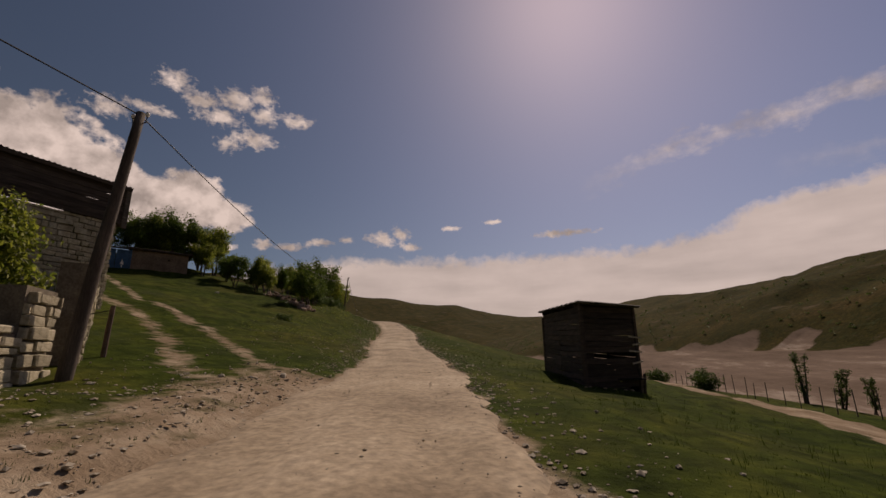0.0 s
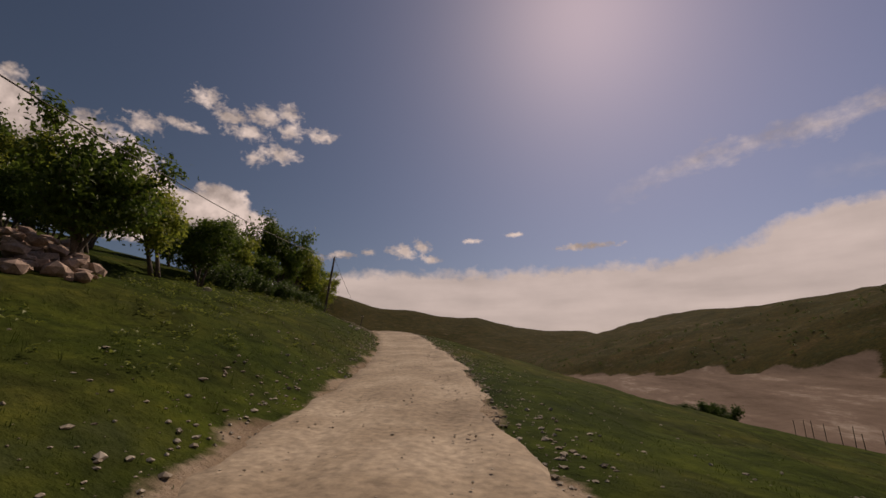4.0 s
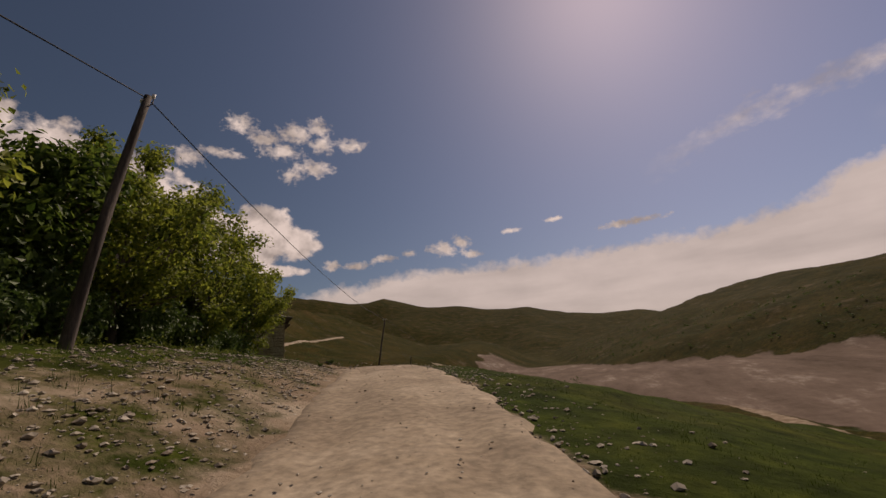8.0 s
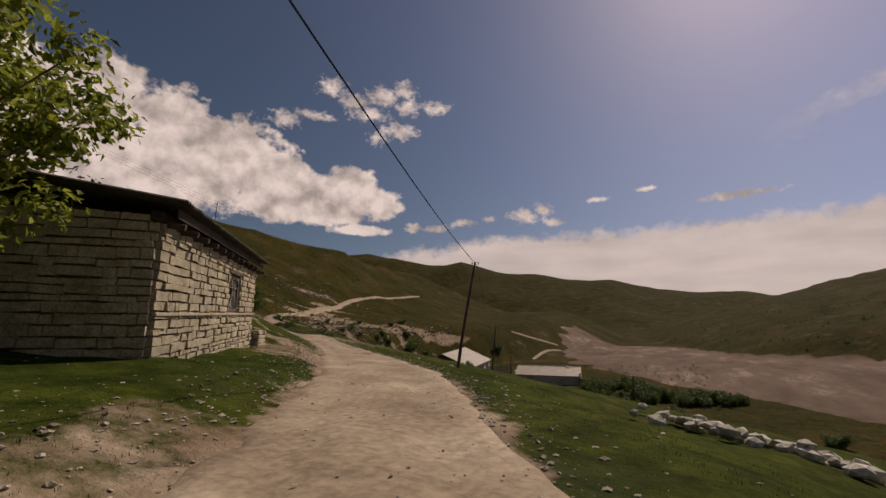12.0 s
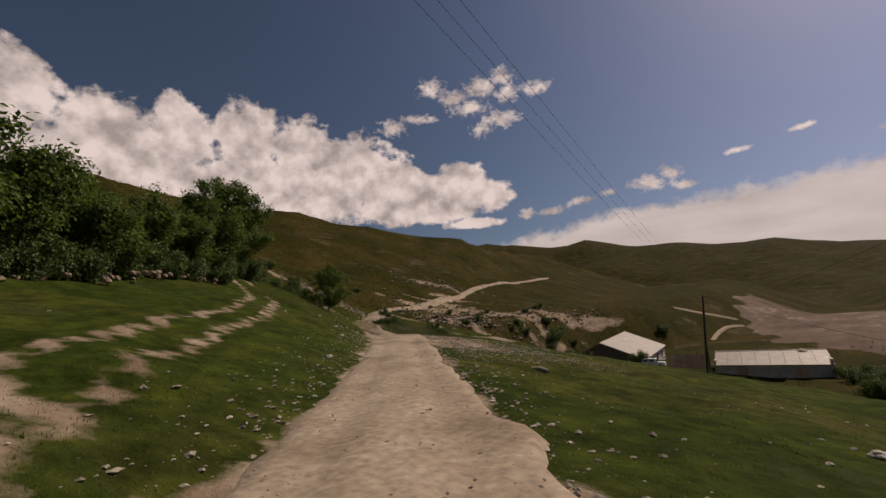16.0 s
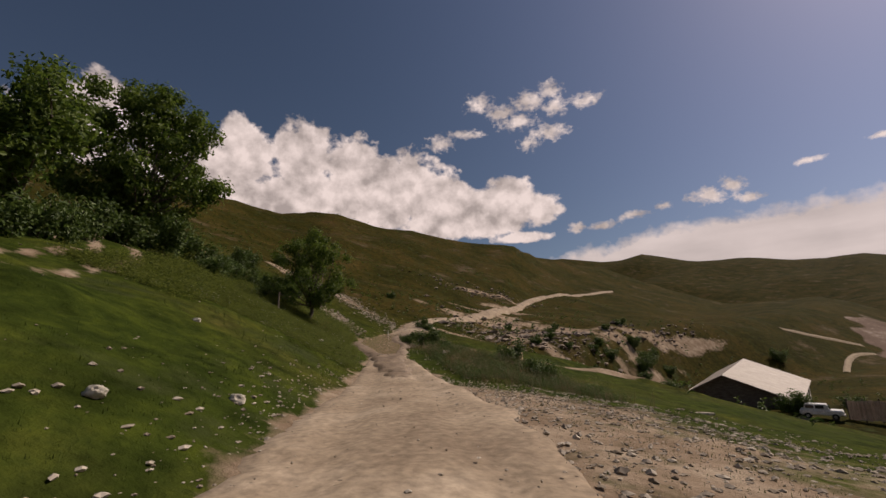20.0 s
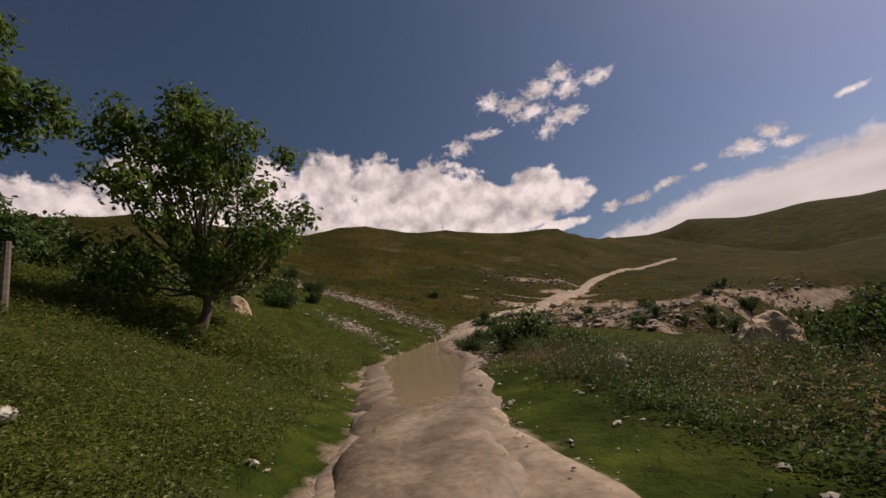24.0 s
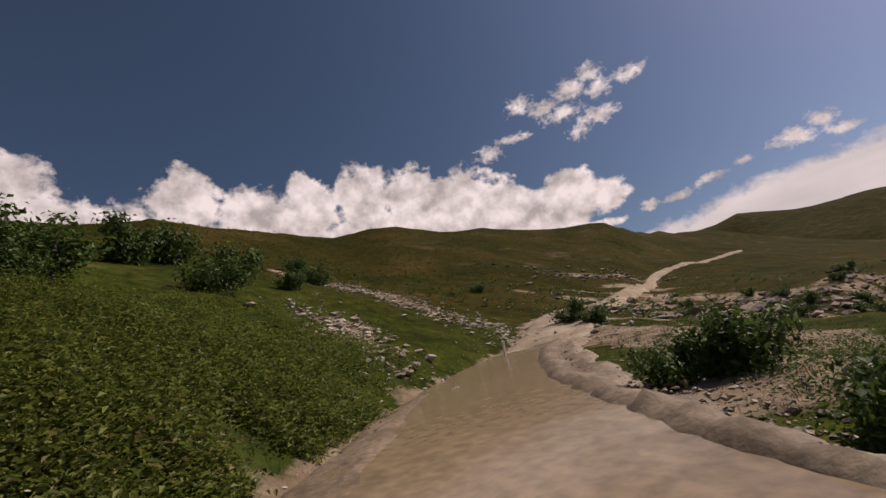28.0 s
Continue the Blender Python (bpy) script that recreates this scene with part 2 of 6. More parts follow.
M_ROAD = mottled("gravel_road", [(0.25, (.17, .125, .085)), (0.5, (.30, .235, .165)), (0.75, (.44, .36, .27))], 0.6, 0.95, 0.5, 14, fine=9)
M_TRACK = mottled("dirt_track", [(0.3, (.16, .12, .075)), (0.55, (.30, .24, .16)), (0.75, (.42, .35, .25))], 1.2, 0.95, 0.5, 14, fine=11)
M_MUD = mottled("wet_mud", [(0.3, (.105, .074, .046)), (0.5, (.19, .14, .094)), (0.7, (.29, .225, .155))], 1.6, 0.62, 0.6, 12)
M_STONE = mottled("pale_stone", [(0.3, (.30, .28, .23)), (0.55, (.46, .43, .36)), (0.75, (.62, .59, .52))], 1.6, 0.9, 0.4, 9, per_piece=0.18)
M_RUBBLE = mottled("brown_rubble", [(0.3, (.16, .11, .08)), (0.7, (.34, .26, .19))], 2.2, 0.95, 0.5, 9)
M_BROKEN = mottled("broken_brick_rubble", [(0.3, (.20, .135, .105)), (0.7, (.46, .34, .27))], 2.6, 0.95, 0.5, 9)
M_BLOCK = mottled("limestone_block", [(0.3, (.27, .235, .165)), (0.55, (.40, .355, .26)), (0.75, (.50, .45, .35))], 2.6, 0.92, 0.6, 12, per_piece=0.2)
M_MORTAR = mottled("mud_mortar", [(0.3, (.12, .10, .075)), (0.7, (.22, .185, .14))], 3, 0.95, 0.5, 14)
M_WOOD = mottled("grey_weathered_wood", [(0.3, (.075, .06, .048)), (0.6, (.15, .125, .10)), (0.8, (.24, .21, .18))], 1.4, 0.85, 0.4, 20, stretch=(1, 1, 6), per_piece=0.3)
M_DARKWOOD = mottled("dark_old_boards", [(0.3, (.035, .026, .021)), (0.6, (.075, .057, .046)), (0.8, (.13, .105, .085))], 1.6, 0.85, 0.4, 18, stretch=(1, 1, 8), per_piece=0.35)
M_POLE = mottled("tarred_pole_wood", [(0.3, (.045, .035, .03)), (0.6, (.10, .08, .068)), (0.8, (.19, .165, .145))], 2.0, 0.85, 0.4, 20, stretch=(4, 4, .5))
M_SLATE = mottled("grey_corrugated_sheet", [(0.3, (.22, .21, .20)), (0.6, (.36, .35, .33)), (0.8, (.48, .46, .43))], 1.3, 0.8, 0.2, 12)
M_DARKSLATE = mottled("dark_corrugated_sheet", [(0.3, (.05, .045, .042)), (0.6, (.11, .10, .095)), (0.8, (.19, .18, .17))], 1.3, 0.8, 0.2, 12)
M_ROOF = mottled("pale_sheet_roof", [(0.3, (.25, .215, .175)), (0.7, (.36, .31, .255))], 0.8, 0.55, 0.1, 6)
M_PLASTER = mottled("pale_plaster", [(0.3, (.42, .39, .35)), (0.7, (.58, .55, .50))], 0.7, 0.9, 0.2, 6)
M_BLUE = mottled("blue_paint", [(0.3, (.018, .062, .14)), (0.7, (.04, .12, .24))], 1.2, 0.5, 0.1, 8)
M_WHITE = mottled("white_paint", [(0.3, (.62, .62, .60)), (0.7, (.80, .80, .78))], 1.0, 0.4, 0.05, 6)
M_RUSTFENCE = mottled("rusty_fence_board", [(0.3, (.40, .27, .19)), (0.7, (.60, .45, .34))], 1.2, 0.85, 0.3, 9, per_piece=0.2)
M_EARTH = mottled("earth_wall", [(0.3, (.13, .09, .065)), (0.7, (.25, .185, .135))], 1.0, 0.95, 0.5, 9)
M_BARK = mottled("grey_bark", [(0.3, (.05, .04, .032)), (0.7, (.14, .115, .095))], 4, 0.9, 0.6, 22)
M_LEAF = leafy("tree_leaves", (.035, .072, .012), (.14, .20, .034), 0.46)
M_LEAF_PALE = leafy("young_tree_leaves", (.08, .12, .018), (.30, .33, .05), 0.56)
M_BUSHLEAF = leafy("bush_leaves", (.03, .06, .013), (.10, .15, .035))
M_GRASS = leafy("grass_blades", (.034, .056, .008), (.078, .106, .019), 0.3)
M_WEED = leafy("weed_leaves", (.045, .07, .013), (.20, .23, .05), 0.48)
M_WEED_DRY = leafy("fading_weed_leaves", (.10, .085, .03), (.25, .19, .075), 0.4)
M_PALEWOOD = mottled("bleached_wood", [(0.3, (.34, .29, .22)), (0.7, (.55, .49, .40))], 2.0, 0.85, 0.3, 14)
M_DRY = leafy("dry_stalks", (.13, .10, .05), (.26, .21, .12), 0.2)
M_WIRE = material("black_wire", 0.6)
M_WIRE.node_tree.nodes["Principled BSDF"].inputs["Base Color"].default_value = (.02, .02, .022, 1)
# near-black: shade inside shed and openings put into colour; also the aerial's dark insulator
M_DARK = material("near_black_inner_shade", 0.9)
M_DARK.node_tree.nodes["Principled BSDF"].inputs["Base Color"].default_value = (.012, .011, .01, 1)
M_IRON = mottled("rusty_iron", [(0.3, (.05, .035, .03)), (0.7, (.13, .085, .065))], 8, 0.7, 0.3, 30)
M_GLASS = material("window_glass", 0.08)
M_GLASS.node_tree.nodes["Principled BSDF"].inputs["Base Color"].default_value = (.03, .035, .04, 1)
M_GLASS.node_tree.nodes["Principled BSDF"].inputs["Specular IOR Level"].default_value = 0.6
M_WATER = mottled("muddy_water", [(0.3, (.25, .18, .11)), (0.7, (.28, .205, .13))], 0.8, 0.16, 0.03, 3)
M_WATER.node_tree.nodes["Principled BSDF"].inputs["Specular IOR Level"].default_value = 0.28
M_SANDROCK = mottled("ochre_rock", [(0.3, (.24, .17, .10)), (0.6, (.42, .32, .20)), (0.8, (.52, .43, .31))], 1.8, 0.92, 0.7, 6)
M_TYRE = material("black_rubber", 0.8)
M_TYRE.node_tree.nodes["Principled BSDF"].inputs["Base Color"].default_value = (.02, .02, .02, 1)

# ---- the lie of the land ----
# road: x, y, height of its surface
ROAD = np.array([(1.6, -9, -.75), (0, 0, -.05), (-1.5, 6.3, .38), (-3.7, 15.5, 1.03), (-8, 29.2, 2.25), (-10.8, 40.2, 3.45), (-13.3, 47.5, 4.38), (-15.8, 53.9, 5.43),
                 (-18.1, 58.9, 6.08), (-20.5, 63.6, 6.6), (-24.5, 70.6, 6.93), (-31.7, 81.6, 7.12), (-37.7, 88.3, 7.1), (-46.5, 96.2, 7.25), (-54.9, 103.2, 7.65),
                 (-62, 108.6, 7.97), (-69.8, 113.4, 7.98), (-75.7, 116.7, 8.48), (-82.9, 120.2, 8.95), (-86.5, 122.2, 9.2), (-90.2, 125.4, 9.5), (-94.8, 131, 10.2),
                 (-103.8, 139.5, 11.9), (-114, 156, 14.4), (-126, 176, 17.6), (-138, 197, 20.4), (-148.6, 213.5, 22.4), (-160, 240, 25.5), (-171, 275, 29), (-183, 327, 33), (-190, 370, 35.5)])
# along, then its edge to the left and to the right of that line
EDGE = np.array([(0, 3.1, 1.4), (10, 2.5, 1.4), (19, 1.9, 1.4), (42, 1.9, 1.5), (60, 1.75, 1.45), (70, 1.45, 1.4), (80, 1.95, 1.25), (90, 2.3, 1.3), (98, 2.3, 1.25), (107, 1.65, 1.15), (115, 1.65, 1.0), (120, 1.7, 1.05), (131, 1.9, 1.45),
                 (138, 1.5, 1.3), (144, 1.05, .8), (148, 1.05, .9), (151, 1.3, 1.4), (154, 1.5, 1.8), (160, 2.1, 1.4), (164, 2.3, 1.0), (170, 1.8, 1.4), (190, 1.2, 1.2), (420, 1.1, 1.1)])
# ground beside the road, above its surface: along, then at 3, 6, 10, 20 and 35 m to the left / 3, 6, 15, 30 and 55 m to the right
LEFT = np.array([(0, .15, .3, .7, 2.6, 6), (20, .3, .8, 1.5, 3.6, 6.4), (29, .5, 1.3, 2.4, 4.3, 6.8), (36, .7, 1.9, 3.2, 4.6, 6.8), (50, .6, 1.8, 3.2, 5.8, 9), (58, .5, 1.6, 2.7, 5, 8.5), (65, .6, 1.2, 2.2, 4.5, 8),
                 (82, .3, .55, 1, 3, 8), (98, .3, .6, 1.2, 3.5, 9), (108, .5, 1.2, 2, 4.5, 10), (125, .55, 1.75, 2.8, 5.5, 12), (142, .95, 2.6, 4.3, 7.5, 14),
                 (152, 1.1, 2.9, 5, 9, 16), (165, .8, 2.2, 4.5, 9, 17), (185, .6, 1.5, 3.5, 8, 16)])
RIGHT = np.array([(0, -.1, -.65, -2.2, -4.5, -7), (20, -.15, -.65, -2.2, -4.5, -7.5), (36, -.3, -1.0, -2.9, -5.2, -9), (55, -.3, -1.1, -3.5, -7.0, -11), (65, -.25, -1.0, -3.5, -7.6, -12),
                  (82, -.2, -.85, -3.0, -7.0, -12), (98, -.3, -.85, -2.7, -6.2, -11.5), (108, -.4, -.9, -2.6, -5.8, -11), (125, -.35, -.9, -2.8, -6.2, -11.3), (142, -.2, -.85, -2.9, -6.5, -12),
                  (152, 0, -.45, -2.4, -6.2, -12), (165, -.1, -.4, -2.6, -7, -13), (185, -.5, -2.5, -7.5, -13, -19)])
HUB = np.array((-83.0, 120.0))


def spline(rows, step=0.8):
    """Points along a smooth line through the rows (Catmull-Rom)."""
    p = np.vstack([2 * rows[0] - rows[1], rows, 2 * rows[-1] - rows[-2]])
    out = []
    for i in range(1, len(p) - 2):
        n = max(2, int(np.linalg.norm(p[i + 1][:2] - p[i][:2]) / step))
        t = (np.arange(n) / n)[:, None]
        a, b, c, d = p[i - 1], p[i], p[i + 1], p[i + 2]
        out.append(.5 * (2 * b + (c - a) * t + (2 * a - 5 * b + 4 * c - d) * t * t + (3 * b - a - 3 * c + d) * t ** 3))
    out.append(rows[-1:])
    return np.vstack(out)


LINE = spline(ROAD, 1.0)
ALONG = np.concatenate([[0], np.cumsum(np.linalg.norm(np.diff(LINE[:, :2], axis=0), axis=1))])
ALONG -= ALONG[np.argmin(np.hypot(LINE[:, 0], LINE[:, 1]))]


def beside(x, y):
    """How far along the road, how far to its left, and the road's height there."""
    x, y = np.asarray(x, float).ravel(), np.asarray(y, float).ravel()
    best, s, lat, z = np.full(x.shape, 1e18), np.zeros(x.shape), np.zeros(x.shape), np.zeros(x.shape)
    for i in range(len(LINE) - 1):
        ax, ay, az = LINE[i]
        dx, dy, dz = LINE[i + 1] - LINE[i]
        ll = dx * dx + dy * dy
        t = np.clip(((x - ax) * dx + (y - ay) * dy) / ll, 0, 1)
        ex, ey = x - ax - t * dx, y - ay - t * dy
        d = ex * ex + ey * ey
        k = d < best
        best[k] = d[k]
        s[k] = (ALONG[i] + t * (ALONG[i + 1] - ALONG[i]))[k]
        lat[k] = (np.sign(dx * ey - dy * ex) * np.sqrt(d))[k]
        z[k] = (az + t * dz)[k]
    return s, lat, z


def ease(a, b, v):
    t = np.clip((v - a) / (b - a), 0, 1)
    return t * t * (3 - 2 * t)


def waves(x, y, size, seed):
    """Cheap smooth noise between -1 and 1, with bumps of about that size."""
    rng = np.random.RandomState(seed)
    out = np.zeros(np.shape(x))
    for k in range(7):
        a, f, ph = rng.rand() * 6.283, (0.7 + 1.1 * rng.rand()) * 6.283 / size, rng.rand() * 6.283
        out = out + np.sin((x * math.cos(a) + y * math.sin(a)) * f + ph + 1.3 * np.sin((x * math.sin(a) - y * math.cos(a)) * f * .37 + ph * 2))
    return out / 4.0


def table(rows, v):
    r = np.array(rows, float)
    return np.interp(v, r[:, 0], r[:, 1])


def bank_x(y):      # the near bank of the river
    return table([(-200, 40), (40, 27), (80, 21), (110, 16), (150, 5), (178, -14), (205, -38), (230, -55), (255, -67), (285, -76), (316, -85), (400, -98), (500, -112), (640, -135), (700, -160), (900, -190), (1500, -300)], y)


def foot_x(y):      # the foot of the hills across it
    return table([(-200, 112), (100, 92), (150, 80), (205, 57), (230, 47), (273, 20), (300, -2), (350, -16), (480, -42), (600, -62), (750, -88), (900, -125), (1500, -260)], y)


def valley(x, y):
    return -6 + .02 * np.maximum(0, x - 50) + .018 * np.clip(y - 60, 0, 900)


def height(x, y):
    shape = np.shape(x)
    x, y = np.asarray(x, float).ravel(), np.asarray(y, float).ravel()
    s, lat, zr = beside(x, y)
    edge_l, edge_r = np.interp(s, EDGE[:, 0], EDGE[:, 1]), np.interp(s, EDGE[:, 0], EDGE[:, 2])
    half = np.where(lat > 0, edge_l, edge_r)
    sides = []
    for tab, at, sign in ((LEFT, (3, 6, 10, 20, 35), 1), (RIGHT, (3, 6, 15, 30, 55), -1)):
        cols = [np.interp(s, tab[:, 0], tab[:, i]) for i in range(1, 6)]
        u, v = np.maximum(sign * lat, 0), np.zeros(x.shape)
        knots = [(edge_l if sign > 0 else edge_r) * .92] + [np.full(x.shape, float(a)) for a in at]
        vals = [np.full(x.shape, -.07)] + cols
        v[:] = -.07
        for i in range(5):
            t = np.clip((u - knots[i]) / np.maximum(knots[i + 1] - knots[i], .2), 0, 1)
            v = np.where(u >= knots[i], vals[i] + (vals[i + 1] - vals[i]) * t, v)
        if sign > 0:
            v = v + np.maximum(u - 35, 0) * .3
        else:
            v = v - np.maximum(u - 55, 0) * .02
        sides.append(v)
    near = zr + np.where(lat > 0, sides[0], sides[1])
    # the gravel rises like a fan to the foot of the far hills
    v = valley(x, y)
    t_fan = np.clip((x - bank_x(y)) / np.maximum(foot_x(y) - bank_x(y), 8), 0, 1)
    v = v + np.interp(y, [-200, 120, 205, 250, 300, 420], [6.5, 6.5, 5.6, 3.6, 1.4, 0]) * t_fan ** 1.3
    dx, dy = x - HUB[0], y - HUB[1]
    r, az = np.hypot(dx, dy), np.degrees(np.arctan2(-dx, dy))
    az = np.where(az < -120, az + 360, az)
    # the big green hill ahead and to the left
    rc = table([(15, 380), (28, 330), (38, 200), (54, 165), (66, 150), (80, 140), (95, 130), (130, 120)], az)
    zc = table([(15, 30), (28, 62), (36, 57.5), (40, 58.5), (46, 57.8), (54, 61.6), (60, 62.3), (66, 64.3), (75, 61.5), (82, 63.2), (95, 65), (103, 62.5), (110, 61), (130, 55), (170, 45)], az)
    ex = table([(28, 1.8), (37, 2.0), (48, 1.6), (66, 1.42), (80, 1.25), (100, 1.1), (170, 1.0)], az)
    hill = 9 + (zc - 9) * np.minimum(r / rc, 1) ** ex
    hill = hill - .1 * np.maximum(r - rc, 0) * ease(0, 60, r - rc)
    hill = hill + ease(20, 80, r) * (1.0 * waves(x, y, 45, 3) + .35 * waves(x, y, 15, 4))
    e0 = np.interp(r, [50, 80, 100, 130, 250], [10, 8, 5, 0, -4])
    wa = ease(0, 1, (az - e0) / 11) * ease(190, 140, az)
    # hills across the river
    cz = table([(-300, 40), (195, 46), (363, 48), (420, 55), (538, 62), (680, 80), (748, 78), (967, 70), (1400, 45)], y)
    fx = foot_x(y)
    t = (x - fx) / np.maximum(172 - fx, 40)
    over = v + (cz - v) * np.clip(t, 0, 1) ** .85 + 12 * np.clip(t - 1, 0, 6) ** .6
    over = over + ease(0, .4, t) * (2.6 * waves(x, y, 70, 5) + 1.0 * waves(x, y, 24, 6))
    # far hills
    elev = table([(-60, 3), (-14, 4), (-6, 4.7), (0, 5.3), (5, 6.6), (8, 6.7), (14, 7.5), (20, 8.2), (23, 8.9), (24.7, 9.6), (27, 8.9), (30, 8.9), (33, 9.8), (36, 9.7), (38, 10.4), (42, 9.8), (60, 9)], az)
    far = v + (9 + 1500 * np.tan(np.radians(elev)) - v) * ease(500, 1500, r) ** 1.2 + ease(500, 900, r) * ease(1700, 1200, r) * 14 * waves(x, y, 260, 7)
    v = v + 2.3 * np.exp(-((x + 78) / 13) ** 2 - ((y - 181) / 18) ** 2) + 1.5 * np.exp(-((x + 69) / 11) ** 2 - ((y - 163) / 12) ** 2)
    out = np.where(t > 0, np.maximum(over, v), v)
    out = np.maximum(out, far)
    k = 6.0
    h = np.clip(.5 + .5 * (hill - out) / k, 0, 1)
    up = out * (1 - h) + hill * h + k * h * (1 - h)
    out = out * (1 - wa) + up * wa
    # join the ground beside the road to the land
    wide = np.where(lat > 0, 14.0, 34.0)
    w = ease(0, 1, (np.abs(lat) - wide) / np.where(lat > 0, 40.0, 45.0))
    w = np.maximum(w, ease(172, 205, s))
    left_free = (lat > 0) & (az > 150)
    w = np.where(left_free, w * ease(190, 140, az), w)
    z = near * (1 - w) + out * w
    rough = ease(.3, 3, np.abs(lat) - half) * (.10 * waves(x, y, 5.5, 8) + .05 * waves(x, y, 2.3, 9))
    return (z + rough).reshape(shape)


def ground_z(x, y):
    return float(height(np.array([x]), np.array([y]))[0])


# ---- building helpers ----


def part(name, bm, mat, parent=None, label="", smooth=False):
    """Links a bmesh as one mesh object under a thing or a part."""
    me = bpy.data.meshes.new(name)
    bm.to_mesh(me)
    bm.free()
    me.materials.append(mat)
    if smooth:
        me.polygons.foreach_set("use_smooth", [True] * len(me.polygons))
    ob = new(name, me)
    ob.parent = parent
    if label:
        ob["label"] = label
    return ob


def from_arrays(name, verts, faces, mat, parent=None, smooth=False):
    me = bpy.data.meshes.new(name)
    me.from_pydata(np.asarray(verts).tolist(), [], np.asarray(faces).tolist() if not isinstance(faces, list) else faces)
    me.materials.append(mat)
    if smooth:
        me.polygons.foreach_set("use_smooth", [True] * len(me.polygons))
    ob = new(name, me)
    ob.parent = parent
    return ob


def thing(name, m, label, category, group="", kind=""):
    """An Empty at the base of a thing, which carries its parts."""
    ob = new(name)
    ob.empty_display_size = .2
    ob.matrix_world = m
    return tagged(ob, label, category, group, kind)


def add_box(bm, size, m=None, bevel=0.0):
    """A block, its middle at the origin of m."""
    out = bmesh.ops.create_cube(bm, size=1.0, matrix=(m or Matrix()) @ Matrix.Diagonal((*size, 1)))
    if bevel:
        es = list({e for v in out["verts"] for e in v.link_edges})
        bmesh.ops.bevel(bm, geom=es, offset=bevel, segments=1, affect="EDGES")


def box(size, at=(0, 0, 0), rot=(0, 0, 0), bevel=0.0):
    bm = bmesh.new()
    add_box(bm, size, pose(*at, *rot), bevel)
    return bm


def add_tube(bm, pts, radii, sides=7):
    """A tapered tube through the points."""
    rings = []
    pts = [Vector(p) for p in pts]
    for i, p in enumerate(pts):
        d = (pts[min(i + 1, len(pts) - 1)] - pts[max(i - 1, 0)]).normalized()
        u = d.orthogonal().normalized()
        if abs(d.z) < .99:
            u = d.cross(Vector((0, 0, 1))).normalized()
        w = d.cross(u)
        rings.append([bm.verts.new(p + (u * math.cos(6.2832 * k / sides) + w * math.sin(6.2832 * k / sides)) * radii[i]) for k in range(sides)])
    for a, b in zip(rings, rings[1:]):
        for k in range(sides):
            bm.faces.new((a[k], a[(k + 1) % sides], b[(k + 1) % sides], b[k]))
    bm.faces.new(rings[0][::-1])
    bm.faces.new(rings[-1])


def add_stone(bm, c, size, rng, flat=.6):
    """A rough stone: a dented, squashed ball of few faces."""
    out = bmesh.ops.create_icosphere(bm, subdivisions=1, radius=1.0)
    turn = Euler((rng.uniform(-.3, .3), rng.uniform(-.3, .3), rng.uniform(0, 6.28))).to_matrix()
    sx, sy, sz = size * rng.uniform(.7, 1.3), size * rng.uniform(.6, 1.0), size * flat * rng.uniform(.7, 1.2)
    for v in out["verts"]:
        p = v.co * rng.uniform(.78, 1.12)
        v.co = Vector(c) + turn @ Vector((p.x * sx, p.y * sy, p.z * sz))


# ---- ground ----


def grown(lo, hi, step, reach, rate):
    mid = list(np.arange(lo, hi + .01, step))
    a, b, d = [], [], step
    left, right = lo, hi
    while left > -reach or right < reach:
        d *= rate
        left, right = left - d, right + d
        a.append(left), b.append(right)
    return np.array(a[::-1] + mid + b)


# wheel tracks worn into the turf: points, half width of a rut, where the ruts lie, how bare they are
TRACKS = (([(-3.6, 6.6), (-7.9, 10.7), (-11.4, 14.0), (-15.8, 17.2), (-20, 19), (-26, 23), (-32.6, 28)], .36, (-.95, .95), .62),
          ([(-35.0, 85.0), (-41, 88.6), (-47.5, 92), (-51.3, 93.8), (-56, 96.6), (-60.2, 99.3), (-64, 101.2), (-69, 103.6), (-76, 105.8), (-80.5, 106.6), (-85, 105)], .22, (-.68, .68), .8),
          ([(-95, 132.2), (-88.5, 128.8), (-83.2, 125.6), (-79.3, 127.4), (-77.3, 134), (-76.8, 147), (-75, 165), (-74.2, 175)], .5, (-.62, .62), .85),
          ([(-37.5, 84.5), (-40.2, 87.2), (-44, 89.6), (-48.5, 92)], .75, (0,), .66),
          ([(-38.6, 83.8), (-40.6, 85.9), (-42.6, 87.2)], 1.0, (0,), .52),
          ([(7, 4), (10, 13), (12, 22), (13, 32), (13, 45), (12, 63), (11, 90), (10, 120), (7, 150)], 1.3, (0,), .95))


def worn(x, y):
    out = np.zeros(x.shape)
    for pts, half, ruts, much in TRACKS:
        c = spline(np.array(pts, float), 1.2)
        near = (x > c[:, 0].min() - 4) & (x < c[:, 0].max() + 4) & (y > c[:, 1].min() - 4) & (y < c[:, 1].max() + 4)
        px, py = x[near], y[near]
        best, lat = np.full(px.shape, 1e9), np.zeros(px.shape)
        for i in range(len(c) - 1):
            dx, dy = c[i + 1] - c[i]
            t = np.clip(((px - c[i, 0]) * dx + (py - c[i, 1]) * dy) / (dx * dx + dy * dy), 0, 1)
            ex, ey = px - c[i, 0] - t * dx, py - c[i, 1] - t * dy
            d = np.hypot(ex, ey)
            k = d < best
            best[k] = d[k]
            lat[k] = (np.sign(dx * ey - dy * ex) * d)[k]
        val = np.zeros(px.shape)
        for r in ruts:
            val = np.maximum(val, ease(half + .35, half - .25, np.abs(lat - r)))
        out[near] = np.maximum(out[near], much * val * (best < 3.5))
    return out


SHEET = {}


